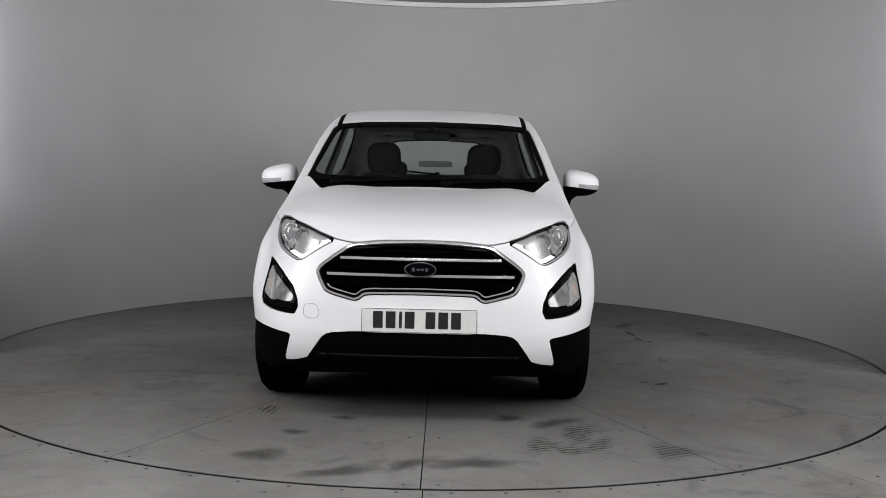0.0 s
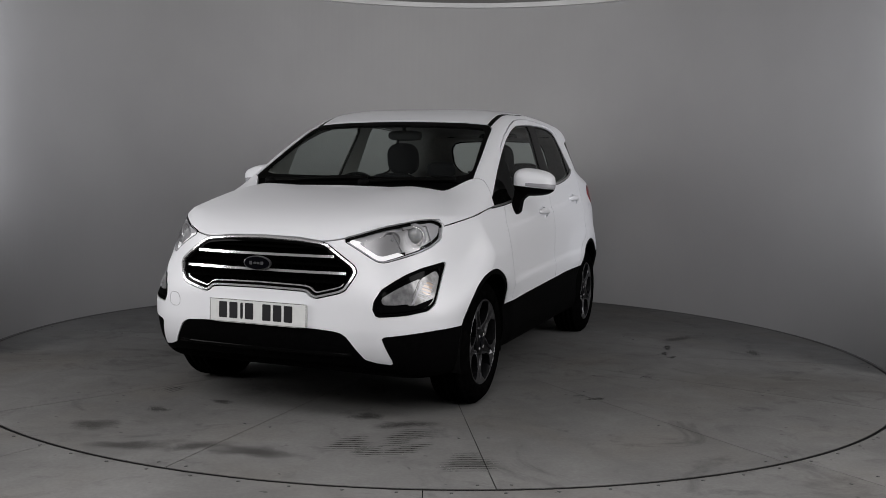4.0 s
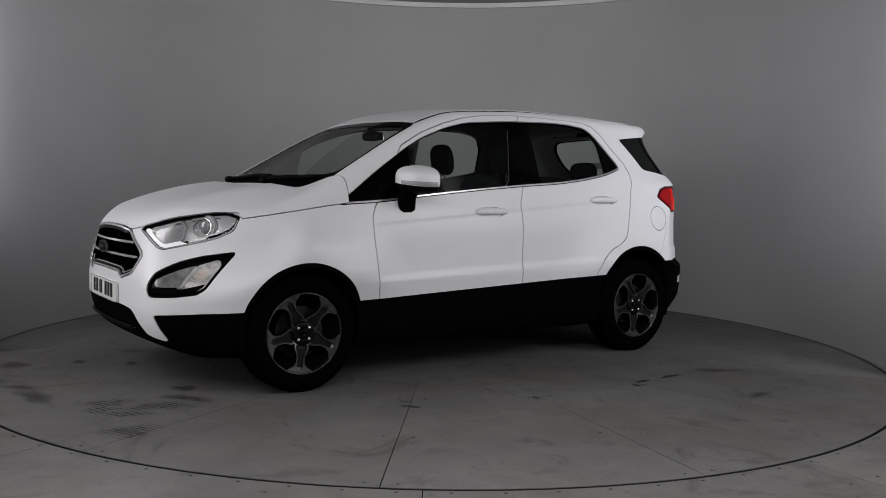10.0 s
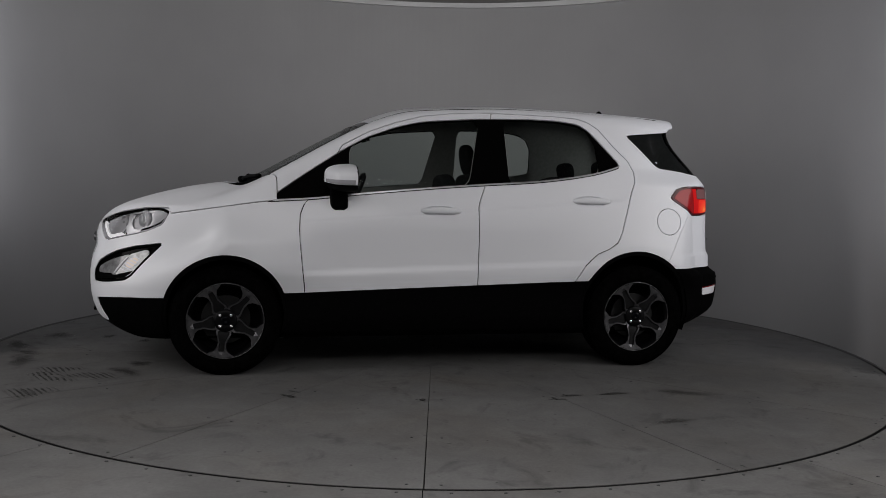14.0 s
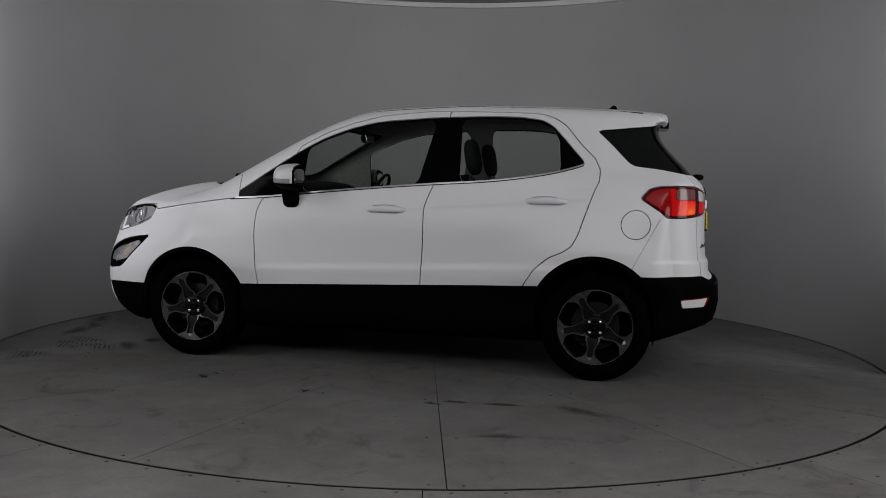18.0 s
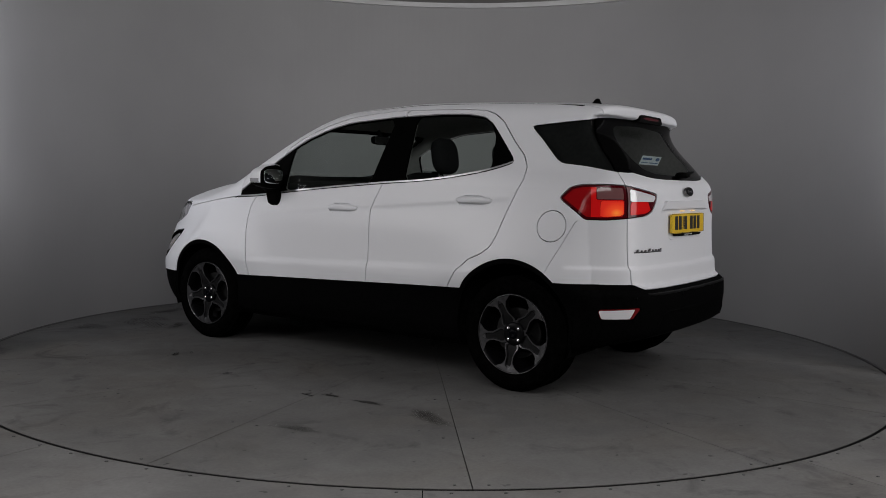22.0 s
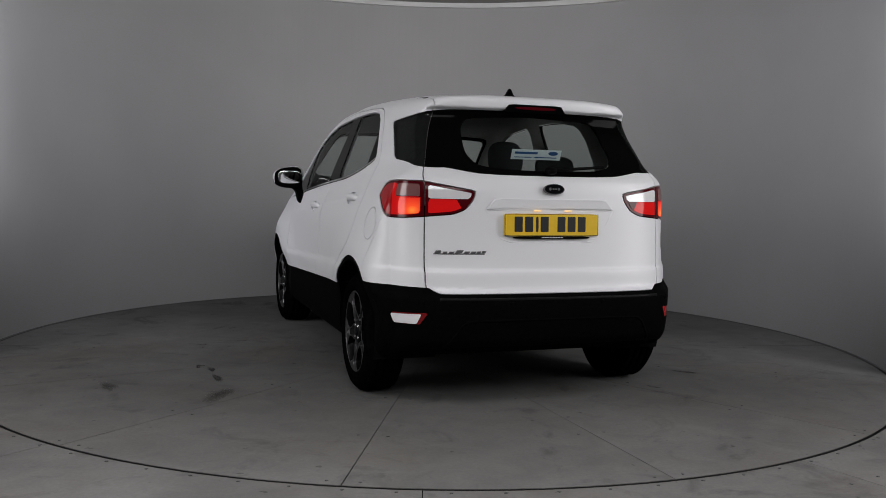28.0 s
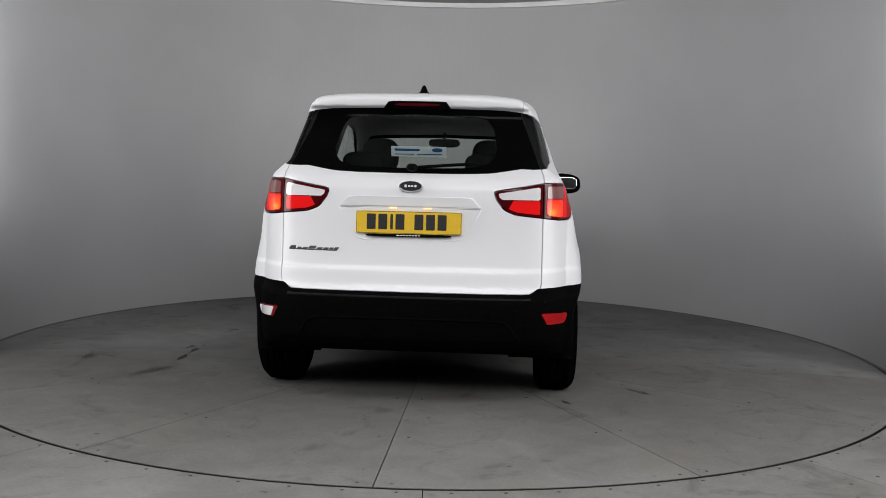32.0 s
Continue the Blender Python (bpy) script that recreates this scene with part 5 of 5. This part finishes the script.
# ---- mirrors, handles, wipers, antenna ----
def flip(ob):
    """The same part on the car's other side."""
    made = {}
    for o in (ob, *ob.children_recursive):
        d = o.data.copy()
        co = np.empty(len(d.vertices) * 3, np.float32)
        d.vertices.foreach_get("co", co)
        co[0::3] *= -1
        d.vertices.foreach_set("co", co)
        d.flip_normals()
        n = new(o.name.split(".")[0], d)
        n.parent = made.get(o.parent, o.parent)
        for k in ("label",):
            if k in o:
                n[k] = o[k]
        made[o] = n
    return made[ob]


def build_mirror():
    bm = bmesh.new()
    blob(bm, 0.108, 0.105, 0.086, pose(0.914, -0.748, 1.142), 3.5, 56, 44)
    for v in bm.verts:
        o = v.co
        # tapers outwards and to its front, flat at the back
        k = (o.x - 0.806) / 0.2
        front = min(max((-0.655 - o.y) / 0.198, 0), 1)
        o.z = 1.142 + (o.z - 1.142) * (1.0 - 0.26 * max(k, 0) ** 2) * (1.0 - 0.24 * front ** 2) + 0.010 * (1 - k)
        o.y = min(-0.748 + (o.y + 0.748) * (1.0 - 0.18 * k) + 0.050 * k, -0.655)
    bmesh.ops.bisect_plane(bm, geom=bm.verts[:] + bm.edges[:] + bm.faces[:], plane_co=(0.9, 0, 1.120), plane_no=(0.10, 0, 1))
    for f in bm.faces:
        c = f.calc_center_median()
        if c.z + 0.10 * (c.x - 0.9) < 1.120 or c.y > -0.662:
            f.material_index = 1
    strip = bm.copy()
    cap = part("door_mirror", bm, PAINT, car, "white door mirror on a black foot", smooth=True)
    cap.data.materials.append(PLASTIC)
    bm = bmesh.new()
    blob(bm, 0.084, 0.0025, 0.046, pose(0.911, -0.6535, 1.150), 3.5)
    part("mirror_glass", bm, MIRROR, cap, smooth=True)
    bm = strip
    for co, way in (((0.9, 0, 1.1225), (0.10, 0, 1)), ((0.9, 0, 1.142), (-0.05, 0, -1)), ((0.885, 0, 0), (1, 0, 0)), ((0, -0.672, 0), (0, -1, 0))):
        bmesh.ops.bisect_plane(bm, geom=bm.verts[:] + bm.edges[:] + bm.faces[:], plane_co=co, plane_no=way, clear_inner=True)
    bm.normal_update()
    for v in bm.verts:
        v.co += 0.0025 * v.normal
    part("indicator", bm, LAMP_GREY, cap, "clear indicator strip")
    bm = bmesh.new()
    ring0 = [(0.815, -0.800, 1.115), (0.925, -0.795, 1.108), (0.925, -0.690, 1.108), (0.815, -0.680, 1.115)]
    ring1 = [(0.806, -0.800, 1.05), (0.850, -0.790, 1.045), (0.850, -0.700, 1.045), (0.806, -0.690, 1.05)]
    ring2 = [(0.790, -0.795, 0.985), (0.836, -0.785, 0.975), (0.836, -0.695, 0.972), (0.790, -0.685, 0.985)]
    ring3 = [(0.785, -0.775, 0.962), (0.820, -0.765, 0.958), (0.820, -0.715, 0.958), (0.785, -0.705, 0.962)]
    rings = [[bm.verts.new(p) for p in r] for r in (ring0, ring1, ring2, ring3)]
    for a, b in zip(rings, rings[1:]):
        for k in range(4):
            bm.faces.new((a[k], a[(k + 1) % 4], b[(k + 1) % 4], b[k]))
    bm.faces.new(rings[0])
    bm.faces.new(rings[-1][::-1])
    bmesh.ops.recalc_face_normals(bm, faces=bm.faces)
    bmesh.ops.bevel(bm, geom=[e for e in bm.edges], offset=0.010, segments=2, affect="EDGES", profile=0.6)
    part("mirror_foot", bm, PLASTIC, cap, "black mirror foot")
    return cap


flip(build_mirror())


def build_handle(y0, y1, z0):
    bm = bmesh.new()
    n = 14
    rings = []
    for i in range(n + 1):
        t = i / n
        y = y0 + (y1 - y0) * t
        s = side_point(y, z0)
        lift = 0.004 + 0.024 * math.sin(math.pi * min(max(t, 0.0), 1.0)) ** 0.45
        hh = 0.008 + 0.012 * math.sin(math.pi * t) ** 0.4
        c = Vector((s[0], y, z0 + 0.006 * math.sin(math.pi * t)))
        rings.append([bm.verts.new(c + Vector(d)) for d in ((lift - 0.016, 0, -hh), (lift - 0.004, 0, -hh * 0.9), (lift, 0, -hh * 0.3), (lift, 0, hh * 0.4), (lift - 0.006, 0, hh), (lift - 0.018, 0, hh))])
    for a, b in zip(rings, rings[1:]):
        for k in range(6):
            bm.faces.new((a[k], a[(k + 1) % 6], b[(k + 1) % 6], b[k]))
    bm.faces.new(rings[0])
    bm.faces.new(rings[-1][::-1])
    bmesh.ops.recalc_face_normals(bm, faces=bm.faces)
    return bm


for doors, (y0, y1, z0) in zip((front_door, rear_door), HANDLES):
    h = part("door_handle", build_handle(y0, y1, z0), PAINT, doors[0], smooth=True)
    flip(h).parent = doors[1]


def wiper(x0, y0, x1, y1, lift=0.012):
    pts = []
    for i in range(9):
        t = i / 8
        x, y = x0 + (x1 - x0) * t, y0 + (y1 - y0) * t
        q = on_skin((x, y, 1.9), (0, 0, -1))
        pts.append((x, y, q[2] + lift))
    bm = bmesh.new()
    tube(bm, pts, 0.013, 8)
    w = part("wiper", bm, TRIM, car, "black wiper lying at the foot of the screen", smooth=True)
    bm = bmesh.new()
    blob(bm, 0.034, 0.03, 0.022, Matrix.Translation(pts[0]), 2.4)
    part("wiper_pivot", bm, TRIM, w, smooth=True)


wiper(-0.50, -1.275, 0.10, -1.255)
wiper(0.10, -1.295, 0.60, -1.195)
v, f = [], []
for i, (k, z) in enumerate(((1.0, 0.0), (0.98, 0.008), (0.72, 0.012), (0.52, 0.022), (0.34, 0.038), (0.22, 0.048), (0.08, 0.052))):
    for x, y in ellipse(0.040 * k, 0.062 * k, 20):
        v.append((x, 1.178 + y + 0.010 * (1 - k), 1.610 + 1.05 * z))
for i in range(6):
    for j in range(20):
        f.append((i * 20 + j, i * 20 + (j + 1) % 20, i * 20 + 20 + (j + 1) % 20, i * 20 + 20 + j))
f.append(tuple(120 + j for j in range(20)))
mesh_object("roof_antenna", v, f, TRIM, car, True, "small black roof antenna")
# rear wiper
bm = bmesh.new()
pts = [Vector(rear_point(x, z)) + Vector((0, 0.016, 0.004)) for x, z in ((0.0, 1.20), (-0.06, 1.206), (-0.16, 1.214), (-0.26, 1.222), (-0.33, 1.228))]
tube(bm, pts, 0.008, 8)
rw = part("rear_wiper", bm, TRIM, car, "black rear wiper", smooth=True)
bm = bmesh.new()
blob(bm, 0.028, 0.040, 0.020, Matrix.Translation(pts[0] + Vector((0, 0.016, 0))), 2.4)
part("wiper_pivot", bm, TRIM, rw, smooth=True)

# rear bumper ridges, parking sensors and the front fog shelf
half = [(0.575, 0.325), (0.548, 0.36), (0.520, 0.405), (0.495, 0.445), (0.468, 0.463), (0.43, 0.468), (0.30, 0.470), (0.15, 0.471)]
bm = bmesh.new()
tube(bm, [Vector(rear_point(x, z)) + Vector((0, 0.001, 0)) for x, z in half + [(-x, z) for x, z in half[::-1]]], 0.007, 8)
part("bumper_ridge", bm, PLASTIC, car, smooth=True)
# the loading step's edge: its highlight is put into a lighter plastic colour
bm = bmesh.new()
tube(bm, [Vector(rear_point(x, 0.572)) + Vector((0, -0.003, 0)) for x in np.linspace(-0.60, 0.60, 25)], 0.008, 8)
part("bumper_step", bm, BUMPER_EDGE, car, "worn edge of the loading step", smooth=True)
for x in (-0.67, -0.25, 0.25, 0.67):
    q = rear_point(x, 0.555)
    bm = bmesh.new()
    blob(bm, 0.011, 0.004, 0.011, Matrix.Translation((x, q[1] + 0.002, 0.555)), 2.0, 16, 8)
    part("parking_sensor", bm, GLOSS_BLACK, car, smooth=True)
bm = bmesh.new()
tube(bm, [front_point(x, 0.345) + np.array([0, -0.004, 0]) for x in np.linspace(-0.46, 0.46, 15)], 0.011, 8)
part("intake_bar", bm, GLOSS_BLACK, car, smooth=True)

# ---- what shows through the glass ----
def seat(x, y, wide, rear=False):
    bm = bmesh.new()
    blob(bm, wide, 0.075, 0.34, pose(x, y, 0.86, 12 if not rear else 16, 0, 0), 3.6)
    b = part("seat_back", bm, SEAT, car, "dark grey fabric seat", smooth=True)
    bm = bmesh.new()
    blob(bm, wide, 0.26, 0.09, pose(x, y - 0.26, 0.56), 3.4)
    part("seat_cushion", bm, SEAT, b, smooth=True)
    for hx in ((x,) if not rear else (x - wide * 0.58, x + wide * 0.58)):
        bm = bmesh.new()
        blob(bm, 0.122 if not rear else 0.12, 0.045, 0.115 if not rear else 0.065, pose(hx, y - 0.075 + (0.0 if not rear else -0.02) + 0.19, 1.30 if not rear else 1.235, 10, 0, 0), 2.9)
        h = part("headrest", bm, SEAT, b, smooth=True)
        bm = bmesh.new()
        for d in (-0.05, 0.05):
            tube(bm, [(hx + d, y + 0.105, 1.15), (hx + d, y + 0.115, 1.28)], 0.006, 8)
        part("headrest_post", bm, SATIN, b, smooth=True)


seat(0.36, 0.20, 0.235)
seat(-0.36, 0.20, 0.235)
seat(0.0, 0.98, 0.60, True)
bm = bmesh.new()
blob(bm, 0.70, 0.26, 0.16, pose(0, -0.90, 0.965), 3.0)
part("dashboard", bm, INTERIOR_DARK, car, "dark grey dashboard", smooth=True)
bm = bmesh.new()
v, f = lathe([(0.168, 0.0), (0.178, 0.014), (0.190, 0.0), (0.178, -0.014)], 40)
mw = pose(-0.36, -0.52, 1.02, -25, 0, 0) @ pose(0, 0, 0, 0, 0, 90)
vs = [bm.verts.new(mw @ Vector(p)) for p in v]
for q in f:
    bm.faces.new([vs[i] for i in q])
for a in (20, 160, 270):
    tube(bm, [mw @ Vector((0, 0, 0)), mw @ Vector((0, 0.175 * math.cos(radians(a)), 0.175 * math.sin(radians(a))))], 0.015, 8)
blob(bm, 0.02, 0.06, 0.05, mw, 2.6)
part("steering_wheel", bm, INTERIOR_DARK, car, "dark steering wheel", smooth=True)
bm = bmesh.new()
blob(bm, 0.115, 0.02, 0.032, pose(0, -0.50, 1.425), 3.0)
im = part("interior_mirror", bm, INTERIOR_DARK, car, smooth=True)
bm = bmesh.new()
tube(bm, [(0, -0.50, 1.44), (0, -0.53, 1.495)], 0.012, 8)
part("mirror_stem", bm, INTERIOR_DARK, im, smooth=True)
bm = bmesh.new()
box(bm, 0.205, 0.003, 0.050, pose(0, -0.475, 1.425, 8, 0, 0), 0.001)
part("mirror_face", bm, MIRROR, im)
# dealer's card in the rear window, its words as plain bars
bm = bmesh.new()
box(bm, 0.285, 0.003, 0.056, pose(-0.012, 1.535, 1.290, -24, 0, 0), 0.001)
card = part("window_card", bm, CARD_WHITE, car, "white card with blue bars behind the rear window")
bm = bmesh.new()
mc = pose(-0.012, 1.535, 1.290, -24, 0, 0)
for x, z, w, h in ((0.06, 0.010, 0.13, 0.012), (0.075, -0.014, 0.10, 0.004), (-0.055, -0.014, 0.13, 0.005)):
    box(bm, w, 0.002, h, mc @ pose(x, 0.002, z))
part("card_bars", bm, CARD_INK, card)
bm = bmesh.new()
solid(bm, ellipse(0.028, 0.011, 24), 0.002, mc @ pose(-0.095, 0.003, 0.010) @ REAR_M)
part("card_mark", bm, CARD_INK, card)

# cover of the towing eye in the front bumper: its fine joint
bm = bmesh.new()
ring_pts = [Vector(front_point(-0.492 + x, 0.543 + z)) + Vector((0, 0.0005, 0)) for x, z in rounded([(-0.036, -0.030), (0.032, -0.034), (0.040, 0.0), (0.026, 0.034), (-0.034, 0.034)], 4, 0.24)]
ring_pts = [Vector(p) for p in settle_on(np.array([tuple(p) for p in ring_pts]), -0.0003, 4)]
tube(bm, ring_pts + ring_pts[:1], 0.0011, 6)
part("tow_eye_cover", bm, LAMP_GREY, car, "fine round joint of the towing eye cover", smooth=True)


# ---- what moves ----
def motions():
    walk(turntable, [(t, pose(0, 0, 0, 0, 0, -a)) for t, a in TURN])
    rows = []
    for t, a in TURN:
        m = pose(0, 0, 0, 0, 0, -a) @ pose(-0.020, 0, 0)
        rows.append((t, m))
    walk(car, rows)


motions()
